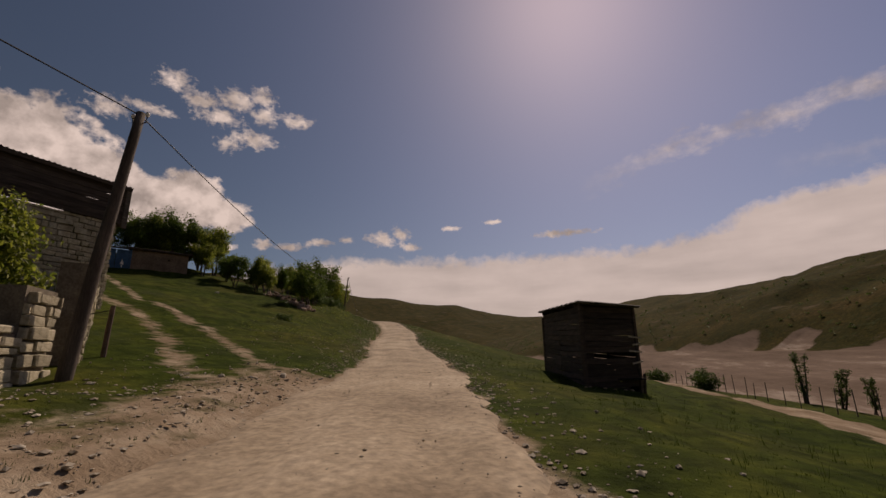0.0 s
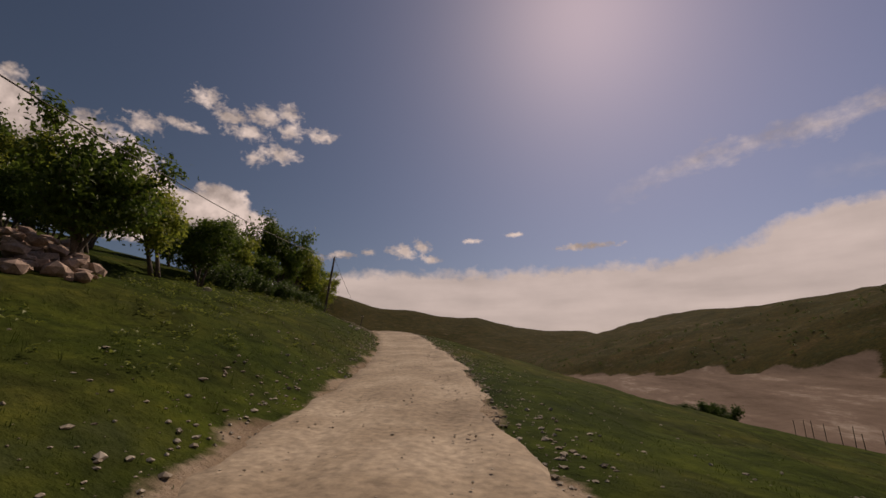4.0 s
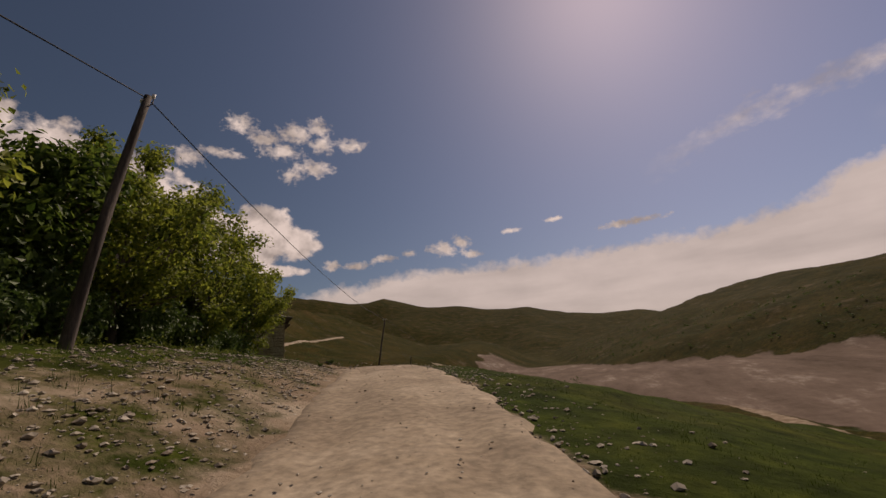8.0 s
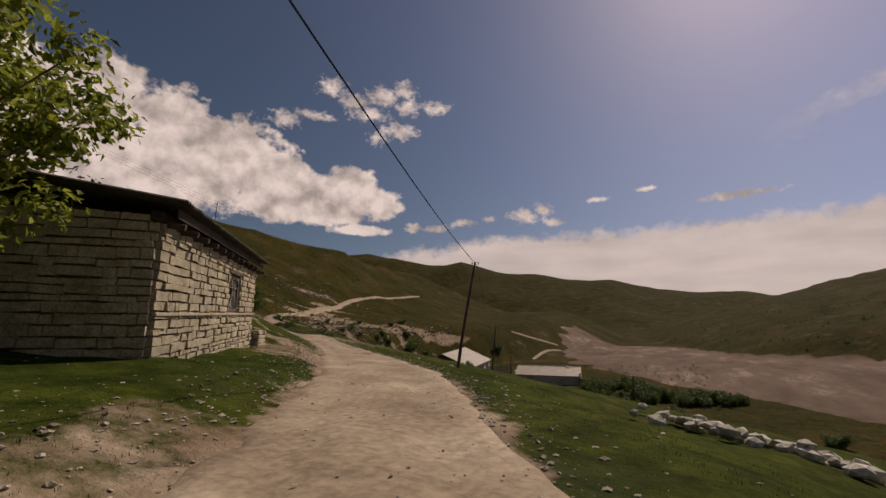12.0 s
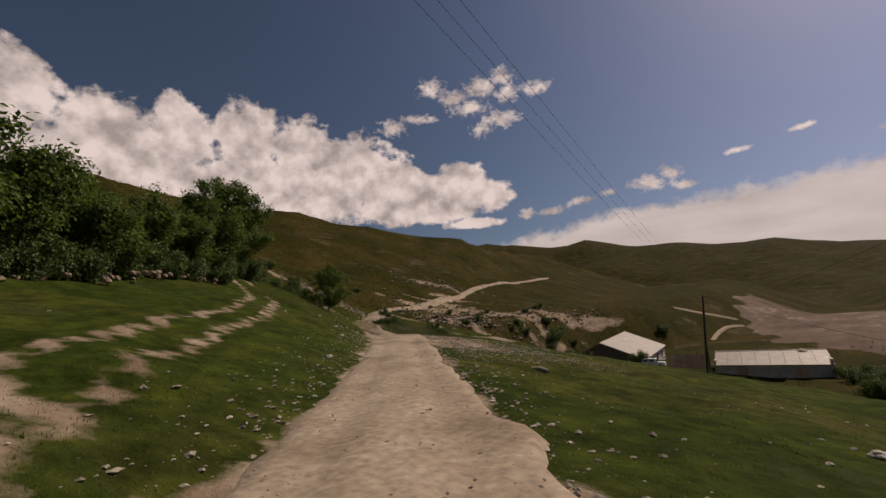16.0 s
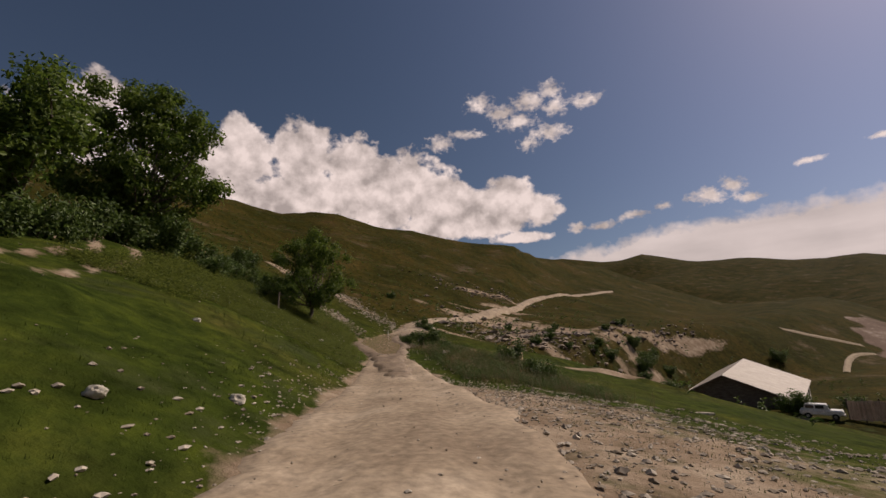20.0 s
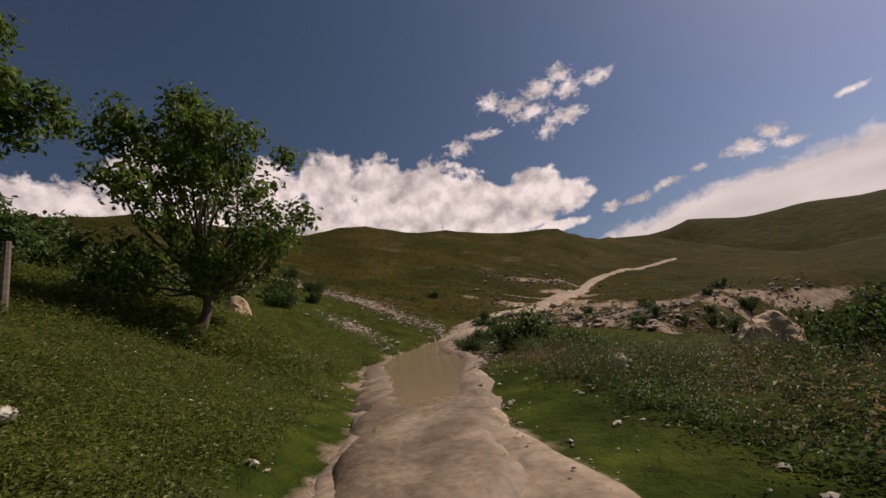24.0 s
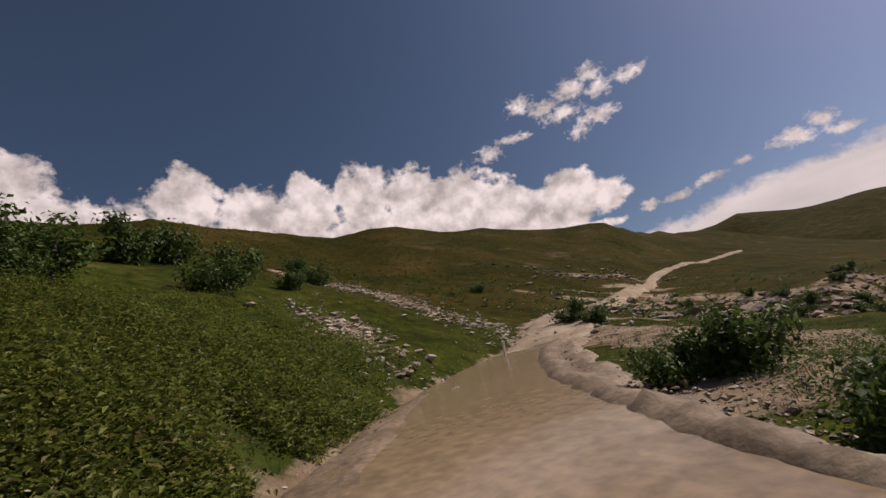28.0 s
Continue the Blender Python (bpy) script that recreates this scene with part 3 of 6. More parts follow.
def on_sheet(x, y):
    """The height of the ground's own mesh, between its corners."""
    xs, ys, gz = SHEET["xs"], SHEET["ys"], SHEET["z"]
    i, j = np.clip(np.searchsorted(xs, x) - 1, 0, len(xs) - 2), np.clip(np.searchsorted(ys, y) - 1, 0, len(ys) - 2)
    u, v = (x - xs[i]) / (xs[i + 1] - xs[i]), (y - ys[j]) / (ys[j + 1] - ys[j])
    return (gz[j, i] * (1 - u) + gz[j, i + 1] * u) * (1 - v) + (gz[j + 1, i] * (1 - u) + gz[j + 1, i + 1] * u) * v


def build_ground():
    xs, ys = grown(-125, 14, .45, 2600, 1.07), grown(-12, 150, .45, 2600, 1.07)
    gx, gy = np.meshgrid(xs, ys)
    gz = height(gx, gy)
    SHEET.update(xs=np.array(xs), ys=np.array(ys), z=gz)
    s, lat, zr = beside(gx, gy)
    verts = np.stack([gx.ravel(), gy.ravel(), gz.ravel()], 1)
    nx, ny = len(xs), len(ys)
    i = np.arange(nx * ny).reshape(ny, nx)
    faces = np.stack([i[:-1, :-1], i[:-1, 1:], i[1:, 1:], i[1:, :-1]], -1).reshape(-1, 4)
    me = bpy.data.meshes.new("ground")
    me.vertices.add(len(verts))
    me.vertices.foreach_set("co", verts.ravel())
    me.loops.add(faces.size)
    me.loops.foreach_set("vertex_index", faces.ravel())
    me.polygons.add(len(faces))
    me.polygons.foreach_set("loop_start", np.arange(0, faces.size, 4))
    me.polygons.foreach_set("use_smooth", np.ones(len(faces), bool))
    me.update()
    x, y = gx.ravel(), gy.ravel()
    # gravel of the river bed, between its bank and the hills
    wob = 5 * waves(x, y, 30, 11) * np.clip(np.abs(x) / 40, .4, 6)
    river = ease(-2, 4, x - bank_x(y) + wob * .5) * ease(4, -4, x - foot_x(y) + wob)
    river = river * ease(450, 370, y)
    # bare earth and scree
    half = np.where(lat > 0, np.interp(s, EDGE[:, 0], EDGE[:, 1]), np.interp(s, EDGE[:, 0], EDGE[:, 2]))
    bare = ease(.3, -.5, np.abs(lat) - half + .3 * waves(x, y, 3, 12)) * ease(196, 180, s)
    gravelly = np.where((s < 12) & (lat > 0), ease(3.2, .6, lat - half), 0) * .62
    gravelly = np.maximum(gravelly, np.where((s > 57) & (s < 84) & (lat > 0), ease(5.0, 1.8, lat - half) * ease(70, 64, s) + ease(2.6, .4, lat - half) * ease(64, 70, s), 0) * .52)
    gravelly = np.maximum(gravelly, np.where(lat < 0, ease(7, 1.0, -lat - half), 0) * ease(117, 122, s) * ease(138, 134, s) * .66)
    dx, dy = x - HUB[0], y - HUB[1]
    r, az = np.hypot(dx, dy), np.degrees(np.arctan2(-dx, dy))
    scree = 0
    for cx, cy, a, b, deg in ((-111, 131, 5, 2.2, -20), (-116, 128.5, 4, 1.6, -20), (-104, 212, 30, 2.6, 82), (-90, 157, 14, 3, 20), (-95.5, 124, 3, 1.0, 0), (-88, 180, 16, 3, 10), (-116, 168, 12, 4.5, 115), (-101, 156, 7, 4, 110), (-93, 137.5, 6, 2.5, 30), (-84.5, 124.8, 6, 1.5, 35), (-76, 152, 5, 2, 0), (-101, 188, 13, 3.5, 30), (-92, 206, 11, 3, 30), (-110, 178, 12, 4, 30), (-114, 163, 15, 5, 62), (-123, 173, 12, 4, 58), (-131, 186, 10, 3, 58), (-104, 156, 8, 3.5, 60), (-148, 197, 18, 3, 75), (-118.5, 127.5, 6, 1.7, 25), (-108.5, 130.5, 4.5, 1.7, 35)):
        c, n = math.cos(radians(deg)), math.sin(radians(deg))
        u, v = ((x - cx) * c + (y - cy) * n) / a, (-(x - cx) * n + (y - cy) * c) / b
        scree = np.maximum(scree, ease(1.3, .3, np.hypot(u, v) + .35 * waves(x, y, 6, 13)))
    bare = np.clip(np.maximum(np.maximum(np.maximum(bare, gravelly), .76 * scree), worn(x, y)), 0, 1)
    hilly = np.where(lat > 0, ease(16, 45, np.abs(lat)), ease(30, 60, np.abs(lat)))
    hilly = np.maximum(hilly, ease(158, 190, s))
    for name, val in (("river", river), ("bare", bare), ("dry", hilly)):
        at = me.attributes.new(name, "FLOAT", "POINT")
        at.data.foreach_set("value", val.astype(np.float32))
    m = material("meadow", 0.95)
    nt = m.node_tree
    N, L = nt.nodes.new, nt.links.new
    b = nt.nodes["Principled BSDF"]
    b.inputs["Specular IOR Level"].default_value = .02
    co = N("ShaderNodeTexCoord")

    def tex(scale, detail=5, rough=.6, stretch=None):
        n = N("ShaderNodeTexNoise")
        n.inputs["Scale"].default_value, n.inputs["Detail"].default_value, n.inputs["Roughness"].default_value = scale, detail, rough
        src = co.outputs["Object"]
        if stretch:
            mp = N("ShaderNodeMapping")
            mp.inputs["Scale"].default_value = stretch
            L(src, mp.inputs[0])
            src = mp.outputs[0]
        L(src, n.inputs["Vector"])
        return n.outputs[0]

    def ramp(f, stops):
        n = N("ShaderNodeValToRGB")
        while len(n.color_ramp.elements) < len(stops):
            n.color_ramp.elements.new(.5)
        for e, (p, c) in zip(n.color_ramp.elements, stops):
            e.position, e.color = p, (*c, 1)
        L(f, n.inputs[0])
        return n.outputs[0]

    def mixed(f, a, c, how="MIX"):
        n = N("ShaderNodeMix")
        n.data_type, n.blend_type = "RGBA", how
        if isinstance(f, float):
            n.inputs[0].default_value = f
        else:
            L(f, n.inputs[0])
        L(a, n.inputs[6])
        L(c, n.inputs[7])
        return n.outputs[2]

    def calc(op, a, c, clamp=False):
        n = N("ShaderNodeMath")
        n.operation, n.use_clamp = op, clamp
        for k, v in enumerate((a, c)):
            if isinstance(v, (int, float)):
                n.inputs[k].default_value = v
            else:
                L(v, n.inputs[k])
        return n.outputs[0]

    lush = ramp(tex(.13, 7, .65), [(.3, (.021, .035, .006)), (.48, (.033, .048, .008)), (.6, (.047, .055, .012)), (.75, (.080, .068, .025))])
    dry = ramp(tex(.05, 8, .7), [(.3, (.017, .019, .003)), (.46, (.028, .027, .005)), (.58, (.043, .035, .008)), (.72, (.072, .049, .020))])
    ad = N("ShaderNodeAttribute")
    ad.attribute_name = "dry"
    grass = mixed(calc("MULTIPLY", calc("ADD", ad.outputs["Fac"], calc("MULTIPLY", calc("SUBTRACT", tex(.06, 6, .7), .5), .9)), 1.1, True), lush, dry)
    grain = ramp(tex(1.7, 6, .7), [(.28, (.36, .39, .4)), (.5, (1, 1, 1)), (.72, (1.9, 1.7, 1.45))])
    grass = mixed(1.0, grass, grain, "MULTIPLY")
    tufts = ramp(tex(.55, 5, .7), [(.3, (.6, .62, .6)), (.5, (1, 1, 1)), (.7, (1.35, 1.25, 1.1))])
    grass = mixed(1.0, grass, tufts, "MULTIPLY")
    soil = ramp(tex(.9, 6, .7), [(.3, (.07, .048, .030)), (.6, (.13, .095, .062)), (.75, (.21, .165, .115))])
    slips = calc("MULTIPLY", calc("SUBTRACT", tex(.045, 9, .78, (1, 1, 3.2)), .56), 11.0, True)
    grass = mixed(calc("MULTIPLY", calc("MULTIPLY", slips, ad.outputs["Fac"]), .75), grass, soil)
    scrub = calc("MULTIPLY", calc("SUBTRACT", tex(.33, 6, .7), .56), 9.0, True)
    grass = mixed(scrub, grass, ramp(tex(3), [(.3, (.022, .032, .010)), (.7, (.05, .06, .02))]))
    earth = ramp(tex(.7, 7, .7), [(.3, (.15, .105, .07)), (.5, (.25, .19, .135)), (.7, (.40, .33, .25))])
    gravel = ramp(tex(.06, 10, .76, (1, .3, 1)), [(.3, (.06, .043, .033)), (.42, (.12, .088, .068)), (.55, (.165, .122, .097)), (.63, (.29, .24, .20)), (.7, (.14, .103, .08))])
    ab, ar = N("ShaderNodeAttribute"), N("ShaderNodeAttribute")
    ab.attribute_name, ar.attribute_name = "bare", "river"
    fray = calc("MULTIPLY", calc("SUBTRACT", tex(1.1, 7, .7), .5), 1.25)
    fb = calc("MULTIPLY", calc("SUBTRACT", calc("ADD", ab.outputs["Fac"], fray), .38), 4.0, True)
    colour = mixed(fb, grass, earth)
    colour = mixed(calc("MULTIPLY", calc("SUBTRACT", calc("ADD", ar.outputs["Fac"], calc("MULTIPLY", fray, .4)), .4), 5.0, True), colour, gravel)
    L(colour, b.inputs["Base Color"])
    bp = N("ShaderNodeBump")
    bp.inputs["Strength"].default_value, bp.inputs["Distance"].default_value = .8, .12
    L(tex(2.2, 7, .7), bp.inputs["Height"])
    L(bp.outputs[0], b.inputs["Normal"])
    me.materials.append(m)
    return tagged(new("ground", me), "green grassy hillside with worn wheel tracks, bare earth and river gravel", "ground", kind="structure")


build_ground()


def ribbon(name, pts, halves, mat, lift, label, columns=9, crown=.05, rut=.05, seed=1, on_ground=False, category="road"):
    """A strip of road or track that follows the points, ragged at its edges, with two wheel ruts."""
    pts = np.asarray(pts, float)
    d = np.gradient(pts[:, :2], axis=0)
    d /= np.linalg.norm(d, axis=1)[:, None]
    side = np.stack([-d[:, 1], d[:, 0]], 1)
    u = np.linspace(-1, 1, columns)
    halves = np.broadcast_to(halves, (len(pts),))
    rag = halves[:, None] * (1 + .09 * waves(pts[:, :1] + 9 * np.sign(u)[None], pts[:, 1:2], 4.0, seed) * np.abs(u)[None] + .08 * waves(pts[:, :1] - 5 * np.sign(u)[None], pts[:, 1:2], 1.4, seed + 1) * np.abs(u)[None])
    x = pts[:, :1] + side[:, :1] * u[None] * rag
    y = pts[:, 1:2] + side[:, 1:] * u[None] * rag
    base = on_sheet(x, y) if on_ground else np.repeat(pts[:, 2:3], columns, 1)
    prof = crown * (1 - u ** 2) - rut * (np.exp(-((np.abs(u) - .45) / .13) ** 2))
    if on_ground:
        ends = np.minimum(np.arange(len(pts)), np.arange(len(pts))[::-1])[:, None]
        lift = lift - .16 * ease(4, 0, ends)
    z = base + lift + prof[None] + .014 * waves(x, y, 1.7, seed + 2) + .004 * waves(x, y, .45, seed + 3)
    if not on_ground:
        z[:, 0] -= .16
        z[:, -1] -= .16
    else:
        z[:, :1] -= lift + .05
        z[:, -1:] -= lift + .05
    n, c = x.shape
    i = np.arange(n * c).reshape(n, c)
    f = np.stack([i[:-1, :-1], i[1:, :-1], i[1:, 1:], i[:-1, 1:]], -1).reshape(-1, 4)[:, ::-1]
    ob = from_arrays(name, np.stack([x.ravel(), y.ravel(), z.ravel()], 1), f, mat, smooth=True)
    return tagged(ob, label, category, kind="structure")


near_line = spline(ROAD[:23], .35)
s_near = beside(near_line[:, 0], near_line[:, 1])[0]
blend = ease(160, 174, s_near)
near_line[:, 2] = near_line[:, 2] * (1 - blend) + (on_sheet(near_line[:, 0], near_line[:, 1]) + .1) * blend
e_l, e_r = np.interp(s_near, EDGE[:, 0], EDGE[:, 1]), np.interp(s_near, EDGE[:, 0], EDGE[:, 2])
d_near = np.gradient(near_line[:, :2], axis=0)
d_near /= np.linalg.norm(d_near, axis=1)[:, None]
mid_line = near_line.copy()
mid_line[:, 0] -= d_near[:, 1] * (e_l - e_r) / 2
mid_line[:, 1] += d_near[:, 0] * (e_l - e_r) / 2
ribbon("road", mid_line, (e_l + e_r) / 2, M_ROAD, -.03, "rutted pale gravel road with loose stones", 17)
far_line = spline(ROAD[21:30], 1.2)
rise = .07 + .5 * ease(0, 55, np.arange(len(far_line), dtype=float))[:, None]
ribbon("road", far_line, np.linspace(1.25, .75, len(far_line)), M_ROAD, rise, "pale dirt road climbing over the far hill", 7, .0, .0, on_ground=True)
for lane_pts, wide in (([(-83.0, 258), (-84.2, 268), (-85.6, 282), (-85.6, 296), (-83, 308)], .75), ([(-101, 283), (-97, 294), (-92, 306), (-87, 318)], .8)):
    lane_line = spline(np.array(lane_pts, float), 2.0)
    lane_line = np.column_stack([lane_line[:, :2], on_sheet(lane_line[:, 0], lane_line[:, 1])])
    ribbon("lane", lane_line, np.full(len(lane_line), wide), M_TRACK, .4, "pale dirt lane leading to the river gravel", 5, .0, .0, on_ground=True, category="lane")

# ---- trees ----


def limb(p, d, length, rng, bend=.35, n=5):
    pts = [Vector(p)]
    d = Vector(d).normalized()
    for _ in range(n):
        d = (d + Vector((rng.uniform(-1, 1), rng.uniform(-1, 1), rng.uniform(-.4, .9))) * bend * .5).normalized()
        pts.append(pts[-1] + d * (length / n))
    return pts


def leaf_mesh(name, tips, rng, leaves, spread, size, mat, parent, flat=.8):
    """A crown: small bent leaves in clumps round the branch ends."""
    n = leaves
    c = np.array([tuple(t) for t in tips])
    pick = rng.integers(0, len(c), n)
    off = rng.normal(0, 1, (n, 3))
    off /= np.maximum(np.linalg.norm(off, axis=1), .1)[:, None]
    off *= (rng.random(n) ** .45)[:, None] * spread * rng.uniform(.6, 1.15, (n, 1))
    off[:, 2] *= flat
    ctr = c[pick] + off
    nrm = off / np.maximum(np.linalg.norm(off, axis=1), .01)[:, None] + rng.normal(0, .6, (n, 3)) + np.array([0, 0, .5])
    nrm /= np.linalg.norm(nrm, axis=1)[:, None]
    t = np.cross(nrm, rng.normal(0, 1, (n, 3)))
    t /= np.maximum(np.linalg.norm(t, axis=1), .01)[:, None]
    w = np.cross(nrm, t)
    sz = size * rng.uniform(.6, 1.3, (n, 1))
    a, b = ctr - t * sz, ctr + t * sz
    e, f = ctr + w * sz * .55 + nrm * sz * .2, ctr - w * sz * .55 + nrm * sz * .2
    verts = np.stack([a, f, b, e], 1).reshape(-1, 3)
    faces = np.arange(4 * n).reshape(n, 4)
    return from_arrays(name, verts, faces, mat, parent)


def tree(name, seed, tall, wide, stems, leaves, leaf, label, category="tree", mat=None, clear=.25, spread=.22):
    """A tree of its true height: trunk, limbs, twigs and a ragged crown."""
    rng, nr = random.Random(seed), np.random.default_rng(seed)
    root = thing(name, Matrix(), label, category)
    bm = bmesh.new()
    tips = []
    for s in range(stems):
        lean = Vector((rng.uniform(-.3, .3), rng.uniform(-.3, .3), 1)) if stems > 1 else Vector((rng.uniform(-.1, .1), rng.uniform(-.1, .1), 1))
        trunk = limb((rng.uniform(-.15, .15) * (stems > 1), rng.uniform(-.15, .15) * (stems > 1), -.15), lean, tall * .72, rng, .22, 6)
        r0 = tall * .022 / math.sqrt(stems) + .02
        add_tube(bm, trunk, [r0 * (1.25 if i == 0 else 1 - i / 8) for i in range(7)], 7)
        tips.append(trunk[-1])
        for k in range(9):
            f = clear + (1 - clear) * (k + rng.random()) / 9
            i = min(5, int(f * 6))
            p = trunk[i].lerp(trunk[i + 1], f * 6 - i)
            a = rng.uniform(0, 6.283)
            out = limb(p, (math.cos(a), math.sin(a), rng.uniform(.25, .9)), wide * rng.uniform(.55, 1.0) * (1.1 - .5 * f), rng, .5, 4)
            add_tube(bm, out, [r0 * .45 * (1 - j / 5.5) for j in range(5)], 5)
            tips += out[2:]
            for _ in range(2):
                q = out[rng.choice((2, 3))]
                tw = limb(q, (rng.uniform(-1, 1), rng.uniform(-1, 1), rng.uniform(0, 1)), wide * .4, rng, .5, 3)
                add_tube(bm, tw, [r0 * .18 * (1 - j / 4.5) for j in range(4)], 4)
                tips += tw[1:]
    part("trunk", bm, M_BARK, root, smooth=True)
    leaf_mesh("crown", tips, nr, leaves, tall * spread * .55, leaf, mat or M_LEAF, root)
    return root


def dome_tree(name, seed, tall, radius, clear, leaves, leaf, label, lobes=60, clump=.42, mat=None):
    """A tree with a full, lobed crown: limbs reach out from a short trunk to clumps of leaves."""
    rng, nr = random.Random(seed), np.random.default_rng(seed)
    root = thing(name, Matrix(), label, "tree")
    bm = bmesh.new()
    foot = tall * clear
    r0 = tall * .017 + .02
    fork = Vector((rng.uniform(-.1, .1), rng.uniform(-.1, .1), foot))
    add_tube(bm, [(0, 0, -.2), (.02, .01, foot * .5), fork, fork + Vector((.05, 0, tall * .3))], [r0 * 1.3, r0, r0 * .85, r0 * .5], 8)
    mid, half = (tall + foot) / 2, (tall - foot) / 2 + .1
    tips = []
    for k in range(lobes):
        a, h = rng.uniform(0, 6.283), rng.uniform(-.9, 1.0)
        wide = math.sqrt(max(.12, 1 - h * h)) * radius * rng.uniform(.45, 1.05) * (1.0 if h > -.5 else .8)
        tip = Vector((math.cos(a) * wide, math.sin(a) * wide, mid + h * half * rng.uniform(.8, 1.06)))
        start = fork + Vector((0, 0, max(0, (tip.z - foot)) * rng.uniform(.1, .4)))
        bend = start.lerp(tip, .5) + Vector((rng.uniform(-.2, .2), rng.uniform(-.2, .2), -.12 * radius))
        if k % 2 == 0:
            add_tube(bm, [start, bend, tip], [r0 * .36, r0 * .22, r0 * .07], 5)
        tips += [tip, tip + Vector((rng.uniform(-.3, .3), rng.uniform(-.3, .3), rng.uniform(-.2, .3))) * clump, bend.lerp(tip, .55)]
    part("trunk", bm, M_BARK, root, smooth=True)
    leaf_mesh("crown", tips, nr, leaves, clump, leaf, mat or M_LEAF, root, .85)
    return root


def bush(name, seed, tall, wide, leaves, leaf, label, mat=None, category="bush"):
    rng, nr = random.Random(seed), np.random.default_rng(seed)
    root = thing(name, Matrix(), label, category)
    bm = bmesh.new()
    tips = []
    for k in range(11):
        a, w = rng.uniform(0, 6.283), rng.uniform(.1, 1)
        st = limb((math.cos(a) * .12 * wide, math.sin(a) * .12 * wide, -.1), (math.cos(a) * w * wide, math.sin(a) * w * wide, tall), tall * rng.uniform(.6, 1), rng, .4, 4)
        add_tube(bm, st, [.028 * (1 - j / 5.5) for j in range(5)], 4)
        tips += st[1:]
    part("stem", bm, M_BARK, root)
    leaf_mesh("foliage", tips, nr, leaves, max(tall, wide) * .3, leaf, mat or M_BUSHLEAF, root)
    return root


def stand(ob, x, y, turn=0.0, size=1.0, sink=0.0, tall=1.0, label="", group=""):
    """A copy of a plant on the ground."""
    k = ob.scale
    m = pose(x, y, ground_z(x, y) - sink, 0, 0, turn) @ Matrix.Diagonal((size / k.x, size / k.y, size * tall / k.z, 1))
    c = copy_thing(ob, m)
    return tagged(c, label, "", group)


def place(ob, x, y, turn=0.0, size=1.0, tall=1.0, group="", sink=0.0):
    ob.matrix_world = pose(x, y, ground_z(x, y) - sink, 0, 0, turn) @ Matrix.Diagonal((size, size, size * tall, 1))
    return tagged(ob, "", "", group)


rng = random.Random(5)
T = [tree("tree", 11, 5.2, 2.0, 3, 8200, .095, "leafy green wild fruit tree at the field wall"),
     tree("tree", 12, 4.8, 1.9, 3, 7600, .09, "bushy green tree with several thin stems"),
     tree("tree", 13, 5.6, 1.9, 2, 6800, .095, "young pale green tree with open crown", mat=M_LEAF_PALE)]
first = True
ROW1 = [(-17.5, 33), (-18.6, 36), (-19.6, 39), (-20.8, 42.2), (-22, 45.4), (-23.3, 48.8), (-24.6, 52.2), (-25.6, 55.5), (-27, 59), (-28.6, 62), (-30.3, 65), (-32, 68), (-34, 71),
        (-36.3, 73.6),  (-24, 38), (-25.5, 43), (-27, 48), (-29, 53), (-31, 58), (-33.5, 63)]
for k, (x, y) in enumerate(ROW1):
    t = T[(0, 2, 1)[k % 3]]
    x, y = x + rng.uniform(-.5, .5), y + rng.uniform(-.6, .6)
    if k < 3:
        place(t, x, y, rng.uniform(0, 360), rng.uniform(.66, .76), group="trees along the wall")
    else:
        stand(t, x, y, rng.uniform(0, 360), rng.uniform(.9, 1.2) * (.64 if y < 50 else .95 if y < 66 else .82), .05, rng.uniform(.9, 1.1), group="trees along the wall")
ROW2 = [(-50, 82), (-53.5, 84.6), (-57, 87.2), (-60.5, 90), (-64, 92.6), (-67.5, 95.4), (-71, 98), (-74.5, 100.8), (-78, 103.4), (-59, 84), (-66, 89.5), (-73, 95.5), (-80, 101), (-55, 83), (-62, 88), (-69, 94), (-76.5, 99.5), (-81.5, 103.2)]
for x, y in ROW2:
    stand(T[rng.choice((0, 1))], x + rng.uniform(-.6, .6), y + rng.uniform(-.6, .6), rng.uniform(0, 360), rng.uniform(.95, 1.25), .05, rng.uniform(.85, 1.05), label="dark green bushy tree above the grassy track", group="trees above the track")
big = dome_tree("tree", 17, 6.6, 3.3, .05, 30000, .095, "broad dark green tree with a dense round crown above the track", 90, .6)
place(big, -87.6, 107.6, 70, 1.38, group="trees above the track")
lone = dome_tree("tree", 31, 4.3, 1.95, .2, 13500, .06, "lone leafy tree with a short trunk on the bank", 64, .36)
place(lone, -80.8, 115.0, 200, 1.16, sink=.35)
HILLTREES = [(-40.4, 34.8), (-38.6, 37.6), (-37, 39.8), (-42, 37), (-34.2, 41.4), (-36.6, 40.4), (-41.6, 43.4), (-35.6, 43.4), (-32.4, 41.9), (-31.0, 38.4), (-28.6, 38.9), (-26.1, 40.2), (-38.6, 41.4), (-26.6, 37.4), (-24.1, 38.6), (-22.8, 37.4)]
for x, y in HILLTREES:
    stand(T[rng.choice((0, 1, 2))], x, y, rng.uniform(0, 360), rng.uniform(.75, .95) * (1.35 if x < -32 else .82), .05, label="dark green tree beside the farmyard", group="farmyard trees")

for x, y, size in ((-11.6, 6.9, .72), (-12.6, 5.4, .85), (-13.4, 8.6, .62), (-10.8, 4.8, .8)):
    stand(T[2], x, y, rng.uniform(0, 360), size, .05, label="pale leafy tree behind the yard wall", group="farmyard trees")

